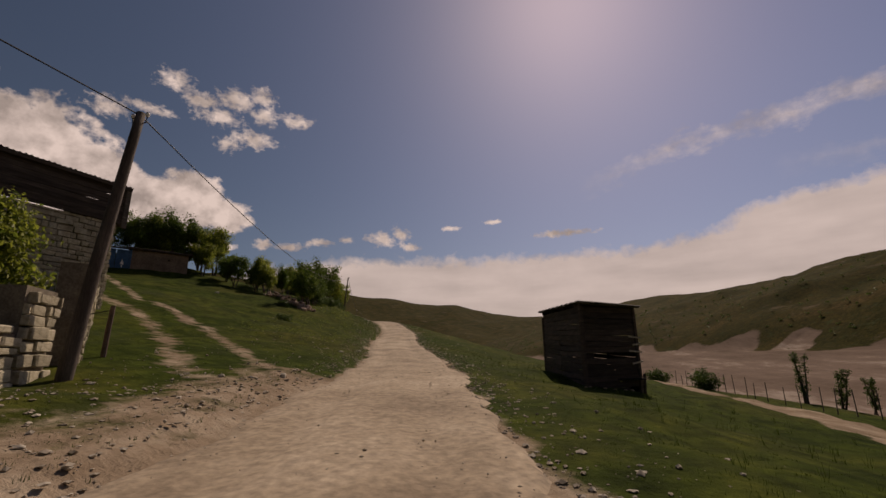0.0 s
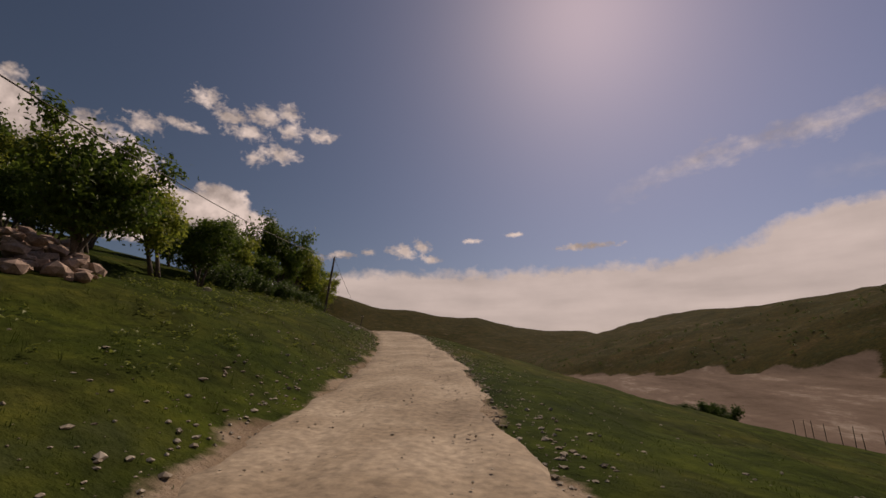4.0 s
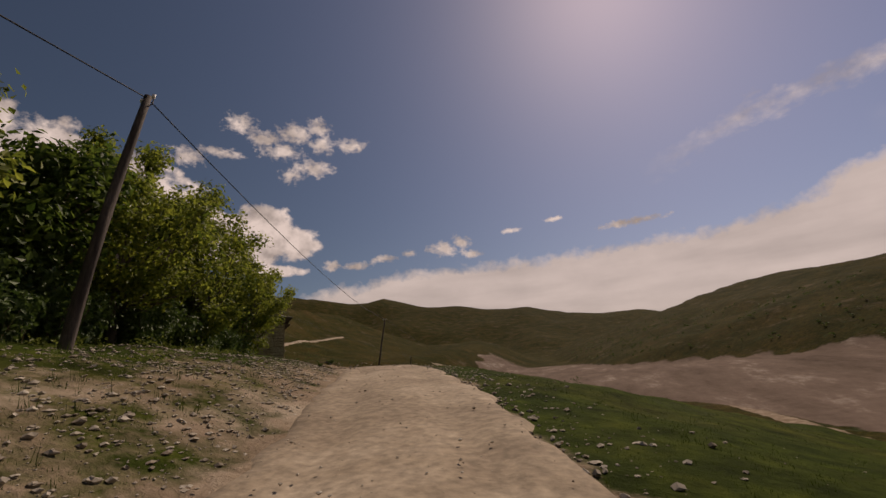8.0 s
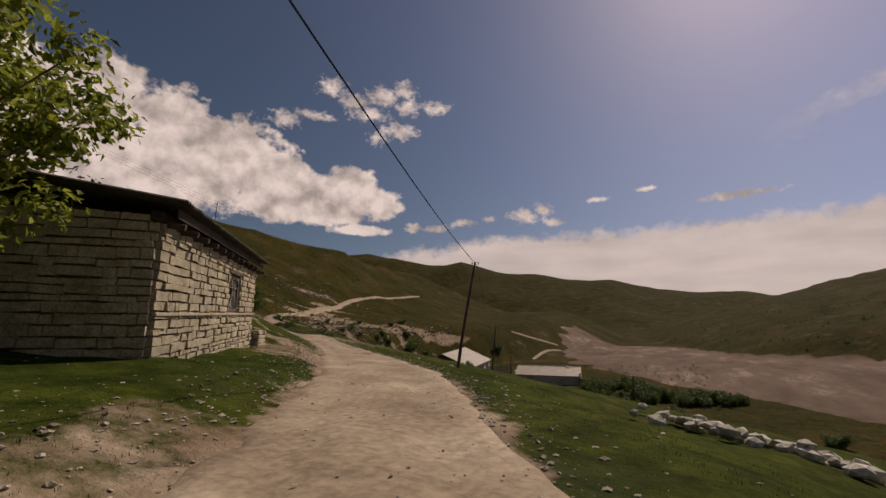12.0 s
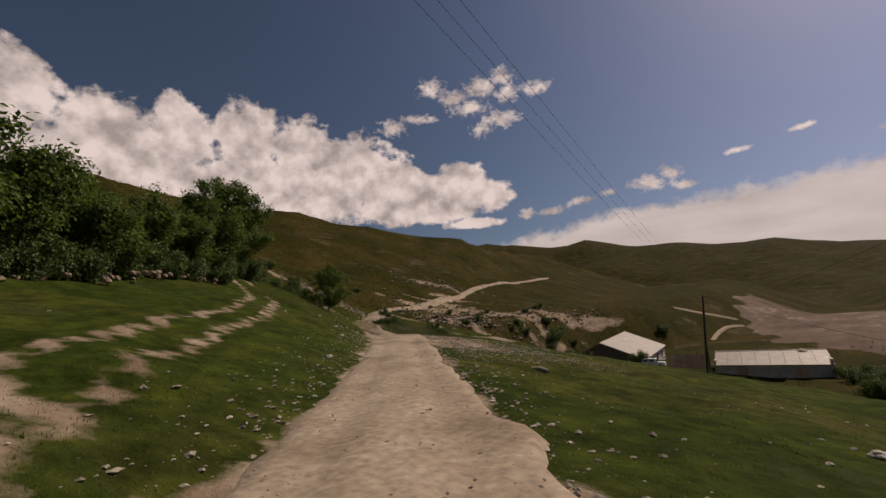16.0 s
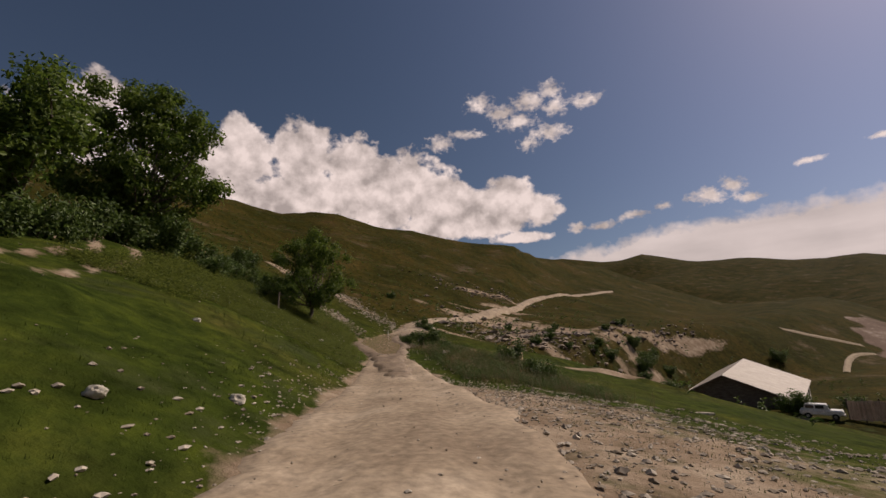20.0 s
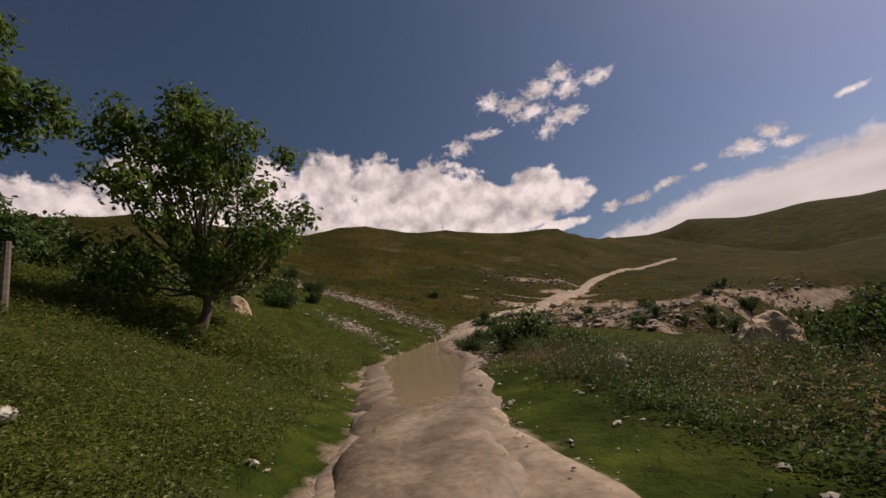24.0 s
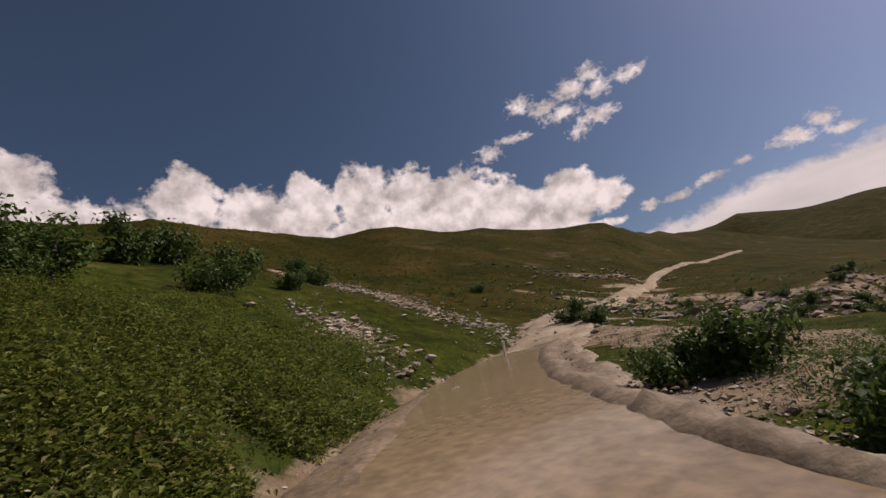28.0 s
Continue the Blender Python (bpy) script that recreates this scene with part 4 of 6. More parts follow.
W = dome_tree("tree", 23, 6.0, 2.9, .14, 19000, .08, "broad leafy tree leaning over the house corner", 85, .55, M_LEAF_PALE)
place(W, -30.2, 66.6, 20, 1.0, group="trees along the wall")
stand(W, -34.5, 73.4, 140, 1.0, .05, .95, group="trees along the wall")
stand(W, -27.2, 61.6, 250, .9, .05, group="trees along the wall")

B = [bush("bush", 41, 1.5, 1.2, 2600, .07, "dense dark green bush"), bush("bush", 42, 1.1, 1.3, 2400, .065, "low spreading green bush")]
BUSHES = [(-85, 108.6, 1.5), (-83.2, 106.8, 1.4), (-88.6, 110.8, 1.5), (-90.5, 109.5, 1.6), (-81, 105.2, 1.3), (-107.5, 118.6, 1.7), (-105.3, 117.3, 1.5), (-101.4, 121.2, 1.35), (-94.6, 117, 1.2), (-101.5, 123.4, .7), (-98.3, 120.5, 1.1), (-93, 117.0, .8), (-95, 115.5, 1.2), (-90.5, 113, 1.2), (-87.5, 112, 1.0), (-95.6, 133.9, .85), (-97.8, 134.8, .8), (-85.9, 125.3, .8), (-73.5, 122.3, .7), (-71.2, 121, .7),
          (-69.6, 119.9, .65), (-80.7, 122.9, 1.05), (-86.2, 124.6, .42), (-84, 123.4, .5), (-78.2, 122.0, .6), (-109.3, 161.4, 1.0), (-125, 128, 1.3), (-84.5, 111, 1.3), (-86, 115, .8), (-83, 113.5, .8), (-14, 25, .5), (-17, 30, .6),
          (-112, 127, 1.1), (-120, 145, 1.0), (-88, 150, 1.4), (-92, 160, 1.6), (-84, 170, 1.8), (-101, 175, 1.6), (-76, 178, 2.0), (-72, 190, 2.0), (-96, 188, 2.2), (-103, 190, 2.0), (-64, 176, 1.2), (-55, 170, 1.3),
          (-40, 160, 1.8), (-36, 152, 1.9), (-32, 160, 1.6), (-28, 148, 1.7), (-44, 166, 1.9), (6.4, 67.3, 1.2), (8.5, 71, 1.0), (9, 83, 1.2), (11, 76, 1.3), (-2, 112, 1.0), (-12, 140, 1.4), (13, 45, 1.3), (15, 40, 1.2)]
# the overgrown gardens round the farm
yard = random.Random(77)
for k in range(46):
    f = yard.random()
    BUSHES.append((-46 + 28 * f + yard.uniform(-2, 2), 173 - 11 * f + yard.uniform(-3, 13), yard.uniform(1.2, 2.4)))
BUSHES += [(-99.5, 186, 2.3), (-100.5, 190, 2.6), (-98, 183, 1.8), (-97.7, 154, 1.0), (-96.7, 160, 1.1), (-98.5, 158, .9), (-98.9, 169.8, 1.3), (-99.5, 176, 1.5), (-100.1, 197.7, 1.9), (-93.2, 244.4, 2.6), (-96, 165, 1.2), (-102, 163, 1.0), (-106, 186, 1.2), (-108, 195, 1.3), (-112, 178, 1.1)]
for k, (x, y, size) in enumerate(BUSHES):
    if k < 2:
        place(B[k], x, y, 30 * k, size)
    else:
        stand(B[k % 2], x, y, rng.uniform(0, 360), size, .05, rng.uniform(.8, 1.15))

# ---- poles and wires ----


def pole(x, y, tx, ty, tall, r, label, z=None):
    g = ground_z(x, y) if z is None else z
    root = thing("utility_pole", pose(x, y, g), label, "utility pole", "poles of the power line")
    bm = bmesh.new()
    pts = [(tx * f ** 1.35 + .05 * math.sin(f * 3), ty * f ** 1.35, -.4 + (tall + .4) * f) for f in (0, .08, .3, .5, .7, .9, 1)]
    add_tube(bm, pts, [r * 1.15, r * 1.12, r, r * .93, r * .86, r * .78, r * .74], 10)
    part("post", bm, M_POLE, root, smooth=True)
    for sx in (-1, 1):
        bm = bmesh.new()
        add_tube(bm, [(tx + sx * r * .6, ty, tall - .25), (tx + sx * .16, ty, tall - .22), (tx + sx * .17, ty, tall - .08)], [.012, .012, .012], 5)
        hook = part("hook", bm, M_IRON, root)
        bm = bmesh.new()
        add_tube(bm, [(tx + sx * .17, ty, tall - .1), (tx + sx * .17, ty, tall - .05), (tx + sx * .17, ty, tall)], [.03, .042, .025], 8)
        part("insulator", bm, M_WHITE, hook, "white glass insulator")
    return Vector((x + tx, y + ty, g + tall - .05))


P1 = pole(-7.8, 6.6, .35, .28, 5.3, .115, "leaning grey wooden pole with a stub beside the stone wall")
P3 = pole(-24.2, 58.8, .2, .8, 5.3, .10, "dark leaning wooden power pole in the tree row")
P4 = pole(-35.72, 92.42, .4, 1.3, 5.35, .078, "dark bent wooden power pole in the meadow")
P5 = pole(-57.2, 149.3, .9, 0, 9.75 - ground_z(-57.2, 149.3), .13, "tall dark power pole above the farm")
P6 = pole(-65.2, 181.6, 0, .2, 6.0, .11, "dark power pole beside the barn")
P7 = pole(-33.5, 150, 0, 0, 5.0, .10, "dark power pole near the river")


def wire(a, b, sag, off, thick=.014):
    d = (b - a).normalized()
    s = Vector((-d.y, d.x, 0)) * off
    bm = bmesh.new()
    add_tube(bm, [a.lerp(b, f) + s - Vector((0, 0, 4 * sag * f * (1 - f))) for f in [i / 16 for i in range(17)]], [thick] * 17, 5)
    tagged(part("power_wire", bm, M_WIRE), "thin black wire hung between wooden poles", "wire", "wires of the power line")


wire(Vector((-14, -36, 9.5)), P1, .8, 0)
wire(P1, P3, 1.6, 0)
wire(P3, P4, .7, 0)
for off in (-.45, 0, .45):
    wire(Vector((-41.5, 76.5, 14.2)), P5, .6, off * .55, .003)
wire(P5, P6, .8, 0)
wire(P4, P7, 1.2, .05, .006)
wire(P4, P5, 1.6, -.05, .006)
wire(P5, P7, .8, 0)

# ---- masonry ----
rng_block = random.Random(77)
BLOCKS = []
for k in range(6):
    bm = bmesh.new()
    bmesh.ops.create_cube(bm, size=1.0)
    bmesh.ops.bevel(bm, geom=bm.edges[:], offset=.09, segments=1, affect="EDGES")
    for v in bm.verts:
        v.co += Vector((rng_block.uniform(-.05, .05), rng_block.uniform(-.05, .05), rng_block.uniform(-.05, .05)))
    me = bpy.data.meshes.new("block")
    bm.to_mesh(me)
    bm.free()
    me.materials.append(M_BLOCK)
    BLOCKS.append(me)


def masonry(parent, a, b, z0, z1, course, length, depth, limit=300, pick=None, holes=(), seed=1, mat=None):
    """A stone wall from a to b (in the plane of its thing): a mortar core, and stones laid in courses on its outer face."""
    rnd = random.Random(seed)
    a, b = Vector((*a, 0)), Vector((*b, 0))
    run = (b - a).length
    u = (b - a).normalized()
    out = Vector((u.y, -u.x, 0))
    turn = math.degrees(math.atan2(u.y, u.x))
    bm = bmesh.new()
    # core: strips that leave the holes open
    cuts = sorted({0.0, run, *[h for q in holes for h in q[:2]]})
    for c0, c1 in zip(cuts, cuts[1:]):
        inside = [q for q in holes if q[0] <= c0 + .01 and q[1] >= c1 - .01]
        spans = [(z0 - .6, z1)] if not inside else [(z0 - .6, inside[0][2]), (inside[0][3], z1)]
        for s0, s1 in spans:
            p = a + u * ((c0 + c1) / 2) - out * (depth / 2 + .03)
            add_box(bm, (c1 - c0, depth, s1 - s0), pose(p.x, p.y, (s0 + s1) / 2, 0, 0, turn))
    wall = part("wall", bm, M_MORTAR, parent)
    rest = bmesh.new()
    made, z = 0, z0 - .1
    while z < z1 - course * .4:
        h = h_row = min(course * rnd.uniform(.62, 1.28), z1 - z)
        x = -rnd.uniform(0, length * .5)
        while x < run:
            w = length * (rnd.uniform(.3, .6) if rnd.random() < .3 else rnd.uniform(.65, 1.6))
            x0, x1 = max(x, 0), min(x + w, run)
            x += w
            zc = z + h / 2
            for q in holes:
                if q[2] - h * .3 < zc < q[3] + h * .3:
                    if x0 < q[0] < x1:
                        x1 = q[0]
                    elif x0 < q[1] < x1:
                        x0 = q[1]
                    elif q[0] <= x0 and x1 <= q[1]:
                        x1 = x0
            if x1 - x0 < .08:
                continue
            p = a + u * ((x0 + x1) / 2) + out * rnd.uniform(-.035, .03)
            h = h_row * rnd.uniform(.86, 1.04)
            zc = z + h_row / 2 + rnd.uniform(-.012, .012)
            m = pose(p.x, p.y, zc, rnd.uniform(-1.5, 1.5), rnd.uniform(-2.5, 2.5), turn + rnd.uniform(-1.5, 1.5)) @ Matrix.Diagonal((x1 - x0 - .02, .16, h - .022, 1))
            if made < limit and (pick is None or pick((x0 + x1) / 2)):
                ob = new("block", BLOCKS[rnd.randrange(6)])
                ob.parent = wall
                ob.matrix_basis = m
                made += 1
            else:
                g = bmesh.ops.create_cube(rest, size=1.0, matrix=m)
                for v in g["verts"]:
                    v.co += Vector((rnd.uniform(-.012, .012), rnd.uniform(-.012, .012), rnd.uniform(-.012, .012)))
        z += h_row
    if len(rest.verts):
        tagged(part("stonework", rest, mat or M_BLOCK, wall), kind="stuff")
    else:
        rest.free()
    return wall


def corrugated(width, depth, rise, period, amp, thick=.012):
    """A corrugated sheet: width along x, depth along y, rising by rise at its back; the waves run down the slope."""
    bm = bmesh.new()
    n = int(width / period * 4)
    rows = []
    for top in (1, 0):
        for j in range(4):
            v = j / 3
            rows.append([bm.verts.new((width * i / n, depth * v, rise * v + amp * math.sin(6.2832 * i / 4) - (0 if top else thick) + .012 * math.sin(i * .37 + j))) for i in range(n + 1)])
    for base in (0, 4):
        for j in range(3):
            for i in range(n):
                q = (rows[base + j][i], rows[base + j][i + 1], rows[base + j + 1][i + 1], rows[base + j + 1][i])
                bm.faces.new(q if base == 0 else q[::-1])
    for j0, flip in ((0, True), (3, False)):
        for i in range(n):
            q = (rows[j0][i], rows[j0][i + 1], rows[j0 + 4][i + 1], rows[j0 + 4][i])
            bm.faces.new(q[::-1] if flip else q)
    for i0 in (0, n):
        for j in range(3):
            q = (rows[j][i0], rows[j + 1][i0], rows[j + 5][i0], rows[j + 4][i0])
            bm.faces.new(q if i0 == 0 else q[::-1])
    return bm


# ---- the stone house beside the road ----


def stone_house():
    ang = math.degrees(math.atan2(7.65, -7.0))
    root = thing("stone_house", pose(-35.0, 77.85, 7.2, 0, -2.4, ang), "old pale stone house with a low corrugated roof", "house")
    # x runs along the front, y into the house (to the left of x), z up
    L, D, H = 10.4, 6.0, 3.1
    win = (6.0, 7.6, 1.4, 2.62)
    masonry(root, (0, 0), (L, 0), 0, H, .185, .42, .4, 300, lambda x: x > 4.2, [win], 3)
    masonry(root, (0, D), (0, 0), -.2, H + .15, .19, .45, .4, 0, None, (), 4)
    masonry(root, (L, 0), (L, D), 0, H + .15, .19, .45, .4, 60, None, (), 5)
    part("back_wall", box((L, .35, H + .8), (L / 2, D - .2, H / 2 + .3)), M_MORTAR, root)
    part("ledge", box((L, .10, .07), (L / 2, -.07, 1.3), bevel=.012), M_BLOCK, root, "projecting stone ledge")
    part("ceiling_boards", box((L - .6, D - .6, .05), (L / 2, D / 2, H - .15)), M_DARKWOOD, root)
    frame_bits = [((1.6, .10, .09), (6.8, .06, 1.45)), ((1.6, .10, .09), (6.8, .06, 2.57)), ((.09, .10, 1.1), (6.05, .06, 2.0)), ((.09, .10, 1.1), (7.55, .06, 2.0)), ((.06, .08, 1.1), (6.8, .06, 2.0)), ((1.45, .06, .05), (6.8, .06, 2.2))]
    window = part("window", box(*frame_bits[0]), M_WOOD, root, "brown wooden window with an iron grille")
    for size, at in frame_bits[1:]:
        part("window_frame", box(size, at, bevel=.006), M_WOOD, window)
    part("pane", box((1.42, .012, 1.1), (6.8, .09, 2.0)), M_GLASS, window, "dark window glass")
    for k in range(6):
        bm = bmesh.new()
        add_tube(bm, [(6.15 + .25 * k, -.03, 1.5), (6.8 + .2 * (k - 2.5) * (1 if k % 2 else .3), -.03, 2.05), (6.15 + .25 * k, -.03, 2.55)], [.009, .009, .009], 5)
        part("bar", bm, M_WHITE, window, "pale iron bar of the grille")
    part("lintel", box((2.2, .16, .13), (6.8, .0, 2.7), bevel=.015), M_WOOD, root, "grey timber lintel")
    # boards under the eaves, rafters and roof
    part("wall_plate", box((L + .3, .22, .2), (L / 2, .02, H + .1), bevel=.02), M_DARKWOOD, root)
    for k in range(13):
        part("rafter", box((.1, D + .9, .12), (.15 + k * (L - .3) / 12, D / 2, H + .36 + .03), (7.6, 0, 0), .01), M_DARKWOOD, root)
    for k in range(3):
        part("eave_board", box((L / 3 + .1, .03, .2), (L / 6 + k * L / 3, -.32, H + .2), (0, .6 * (k - 1), 0), .006), M_DARKWOOD, root)
    roof = part("roof", corrugated(L + .7, D + 1.3, .95, .17, .03), M_DARKSLATE, root, "dark corrugated asbestos roof sheets")
    roof.location = (-.35, -.55, H + .38)
    for k in range(5):
        part("roof_stone", box((.25, .2, .14), (1 + k * 2.3, .05 + .1 * (k % 2), H + .58), (5, 4, 20 * k), .03), M_STONE, root)
    return root


stone_house()


def antenna():
    root = thing("antenna", pose(-43.15, 84.1, 11.25, 0, 0, 134), "crooked rusty aerial mast fixed on the roof", "antenna")
    bm = bmesh.new()
    add_tube(bm, [(0, 0, 0), (.2, 0, 1.2), (.42, 0, 2.5)], [.026, .024, .016], 6)
    part("mast", bm, M_IRON, root)
    for z, x0, w in ((.95, .16, .22), (1.4, .24, .3), (1.9, .31, .25), (2.35, .4, .3)):
        bm = bmesh.new()
        add_tube(bm, [(x0 - w, .02, z + .05), (x0, 0, z), (x0 + w * .8, -.03, z + .06), (x0 + w * .9, -.03, z - .08)], [.008] * 4, 5)
        part("arm", bm, M_IRON, root)
    bm = bmesh.new()
    add_tube(bm, [(-.06, .02, 1.42), (-.06, .02, 1.48), (-.06, .02, 1.55)], [.035, .05, .02], 8)
    part("insulator", bm, M_DARK, root)
    return root


antenna()


def stone_pile(name, label, category, spots, seed, mat=None, group=""):
    """Loose stones that lie together: each is a part."""
    rnd = random.Random(seed)
    x0, y0 = spots[0][0], spots[0][1]
    z0 = ground_z(x0, y0)
    root = thing(name, pose(x0, y0, z0), label, category, group)
    for x, y, size, up in spots:
        bm = bmesh.new()
        add_stone(bm, (x - x0, y - y0, ground_z(x, y) - z0 + up + size * .25), size, rnd)
        part("stone", bm, mat or M_STONE, root)
    return root


rnd = random.Random(9)
# the low wall that runs on from the house
def low_wall(x0, y0, x1, y1, tall):
    base = min(ground_z(x0, y0), ground_z(x1, y1))
    run, turn = math.hypot(x1 - x0, y1 - y0), math.degrees(math.atan2(y1 - y0, x1 - x0))
    root = thing("low_stone_wall", pose(x0, y0, base, 0, 0, turn), "low dry-stone wall of rough flat blocks beside the house", "stone wall")
    z = -.1
    for course in range(6):
        h, x = rnd.uniform(.15, .22), rnd.uniform(-.2, 0)
        if z > tall:
            break
        end = run * (1.08 - .42 * max(z, 0) / tall) + rnd.uniform(-.2, .2)
        while x < end:
            w = rnd.uniform(.24, .62)
            for back in (0, 1):
                bm = bmesh.new()
                add_box(bm, (w - .03, .26, h - .015), pose(x + w / 2, -.15 + .3 * back + rnd.uniform(-.035, .035), z + h / 2, rnd.uniform(-3, 3), rnd.uniform(-3, 3), rnd.uniform(-7, 7)))
                for v in bm.verts:
                    v.co += Vector((rnd.uniform(-.035, .035), rnd.uniform(-.03, .03), rnd.uniform(-.025, .025)))
                bmesh.ops.bevel(bm, geom=bm.edges[:], offset=.025, segments=1, affect="EDGES")
                part("stone", bm, M_BLOCK, root)
            x += w
        z += h
    return root


low_wall(-42.1, 85.75, -42.75, 86.55, .5)
low = []
for k in range(40):
    f = rnd.random()
    low.append((-43.2 - 1.7 * f + rnd.uniform(-.5, .5), 86.6 + 1.6 * f + rnd.uniform(-.5, .5), rnd.uniform(.04, .12), -.01))
stone_pile("fallen_stones", "flat stones fallen from the low wall", "stones", low, 21, M_BLOCK)
heap = []
for k in range(95):
    f = rnd.random() ** .8
    heap.append((-26.8 + 4.4 * f + rnd.uniform(-.5, .5), 84.6 - 2.6 * f + rnd.uniform(-.8, .8), rnd.uniform(.11, .26), rnd.uniform(0, .24 * (1 - f))))
stone_pile("stone_heap", "heap of pale field stones on the grass", "stone heap", heap, 22)
rub = []
for k in range(110):
    f = rnd.random()
    rub.append((-21.5 + 5.6 * f + rnd.uniform(-.5, .5), 35.0 - 3.1 * f + rnd.uniform(-.9, .9), rnd.uniform(.09, .3), rnd.uniform(0, .4 * math.sin(3.14 * f))))
stone_pile("rubble_heap", "pinkish brown heap of rubble and broken stones on the slope", "rubble heap", rub, 23, M_BROKEN)
wall = []
for k in range(170):
    f = rnd.random()
    wall.append((-21.0 - 3.9 * f + rnd.uniform(-.25, .25), 43.5 + 13.5 * f, rnd.uniform(.1, .22), rnd.uniform(0, .5)))
stone_pile("field_wall", "broken dry-stone field wall under the trees", "stone wall", wall, 24, M_RUBBLE)
wall = []
for k in range(120):
    f = rnd.random()
    wall.append((-53 - 26 * f + rnd.uniform(-.4, .4), 86.2 + 19 * f + rnd.uniform(-.4, .4), rnd.uniform(.1, .24), rnd.uniform(0, .35)))
stone_pile("field_wall", "low broken stone wall below the dark trees", "stone wall", wall, 25, M_RUBBLE)

# ---- the plank shed ----


def plank_shed():
    ang = math.degrees(math.atan2(1.2, 1.95))
    root = thing("plank_shed", pose(2.1, 14.8, .26, 0, 0, ang), "dark leaning plank shed with a corrugated roof", "shed")
    rnd = random.Random(31)
    # x along the end that faces the road's start, y along the long side
    side_turn = math.degrees(math.atan2(20.1 - 14.6, .95 - 1.8)) - ang
    uy = Vector((math.cos(radians(side_turn)), math.sin(radians(side_turn)), 0))
    W, L = 2.25, 5.6
    for k, (px, py) in enumerate(((0, 0), (1, 0), (0, 1), (1, 1))):
        p = Vector((W * px, 0, 0)) + uy * L * py
        part("post", box((.12, .12, 3.4), (p.x, p.y, .95), bevel=.012), M_DARKWOOD, root)
    for k in range(-3, 13):
        z = .22 + k * .185
        for face in range(4):
            if face == 0:
                a, b = Vector((0, 0, 0)), Vector((W, 0, 0))
            elif face == 1:
                a, b = Vector((0, 0, 0)), uy * L
            elif face == 2:
                a, b = Vector((W, 0, 0)), Vector((W, 0, 0)) + uy * L
            else:
                a, b = uy * L, Vector((W, 0, 0)) + uy * L
            if face == 0 and k < -1:
                b = a.lerp(b, .8)
            lift = .22 if face == 3 else 0
            d = (b - a)
            turn = math.degrees(math.atan2(d.y, d.x))
            halves = [(0, .52), (.52, 1)] if face in (1, 2) else [(0, 1)]
            for f0, f1 in halves:
                if face == 0 and k == 4:
                    f1 = .18
                c = a + d * ((f0 + f1) / 2)
                tilt = rnd.uniform(-.7, .7) - (2.3 if face in (1, 2) else 0)
                part("plank", box((d.length * (f1 - f0) - .01, .028, .172 + rnd.uniform(-.012, .008)), (c.x + rnd.uniform(-.012, .012), c.y + rnd.uniform(-.012, .012), z + lift + (.25 * (f0 + f1) / 2 if face in (1, 2) else 0)), (rnd.uniform(-3, 3), tilt, turn), .004), M_DARKWOOD, root)
    # added flat black sheet that stands in for the shade inside the shed
    part("inner_shade_sheet", box((W - .1, L - .1, .05), (W / 2 + uy.x * L / 2, uy.y * L / 2, .2), (0, 0, side_turn - 90)), M_DARK, root)
    sheet = corrugated(L + .6, W + .4, 0, .15, .028)
    for v in sheet.verts:
        at = uy * (v.co.x - .35) + Vector((v.co.y - .2, 0, 0))
        v.co = Vector((at.x, at.y, 2.66 + .045 * v.co.x - .03 * v.co.y + v.co.z))
    part("roof", sheet, M_DARKSLATE, root, "dark corrugated roof sheet")
    for k in range(4):
        p = uy * (L * (k + .2) / 3.4) + Vector((W / 2, 0, 0))
        part("roof_beam", box((W + .2, .09, .11), (p.x, p.y, 2.56 + .06 * k), (0, 2.5, 0), .01), M_DARKWOOD, root)
    for k, (z, w) in enumerate(((1.55, .5), (1.32, .35), (1.08, .55), (.72, .45))):
        part("loose_board", box((w, .022, .05), (W + .1 - w * .4, -.06, z), (0, (5, -7, 4, -9)[k], 0)), M_PALEWOOD, root, "splintered bleached board end")
    part("prop", box((.07, .07, .8), (W + .12, -.05, -.05), (0, 6, 0)), M_DARKWOOD, root)
    return root


plank_shed()
stone_pile("footing_stones", "flat brown stones at the foot of the plank shed", "stones", [(1.6 + .35 * k + rnd.uniform(-.1, .1), 14.3 + .2 * k, rnd.uniform(.07, .12), -.03) for k in range(7)], 26, M_RUBBLE)

# ---- the yard with the blue gate ----


def yard_hut():
    root = thing("yard_hut", pose(-34.75, 33.6, 8.5, 0, 0, math.degrees(math.atan2(2.6, 2.7))), "low brown earth-walled hut with a flat roof", "hut")
    L, H = 4.6, 2.9
    part("wall", box((L, .35, H + 1.5), (L / 2, .18, H / 2 - .75), bevel=.03), M_EARTH, root)
    part("wall", box((.35, 3.4, H + 1.3), (L - .18, 1.95, H / 2 - .75), bevel=.03), M_EARTH, root)
    part("wall", box((.35, 3.4, H + 1.3), (.18, 1.95, H / 2 - .75), bevel=.03), M_EARTH, root)
    part("roof", box((L + .5, 4.2, .16), (L / 2, 1.8, H + .05), (2, 1.5, 0), .02), M_DARKWOOD, root, "flat dark roof of earth and boards")
    for k in range(7):
        part("beam_end", box((.09, .3, .09), (.3 + k * .68, -.05, H - .1), (0, 0, 3), .01), M_DARKWOOD, root)
    # the shaded hole of the vent is a black block
    part("vent", box((.16, .06, .14), (3.0, -.02, 2.1)), M_DARK, root)
    return root


yard_hut()


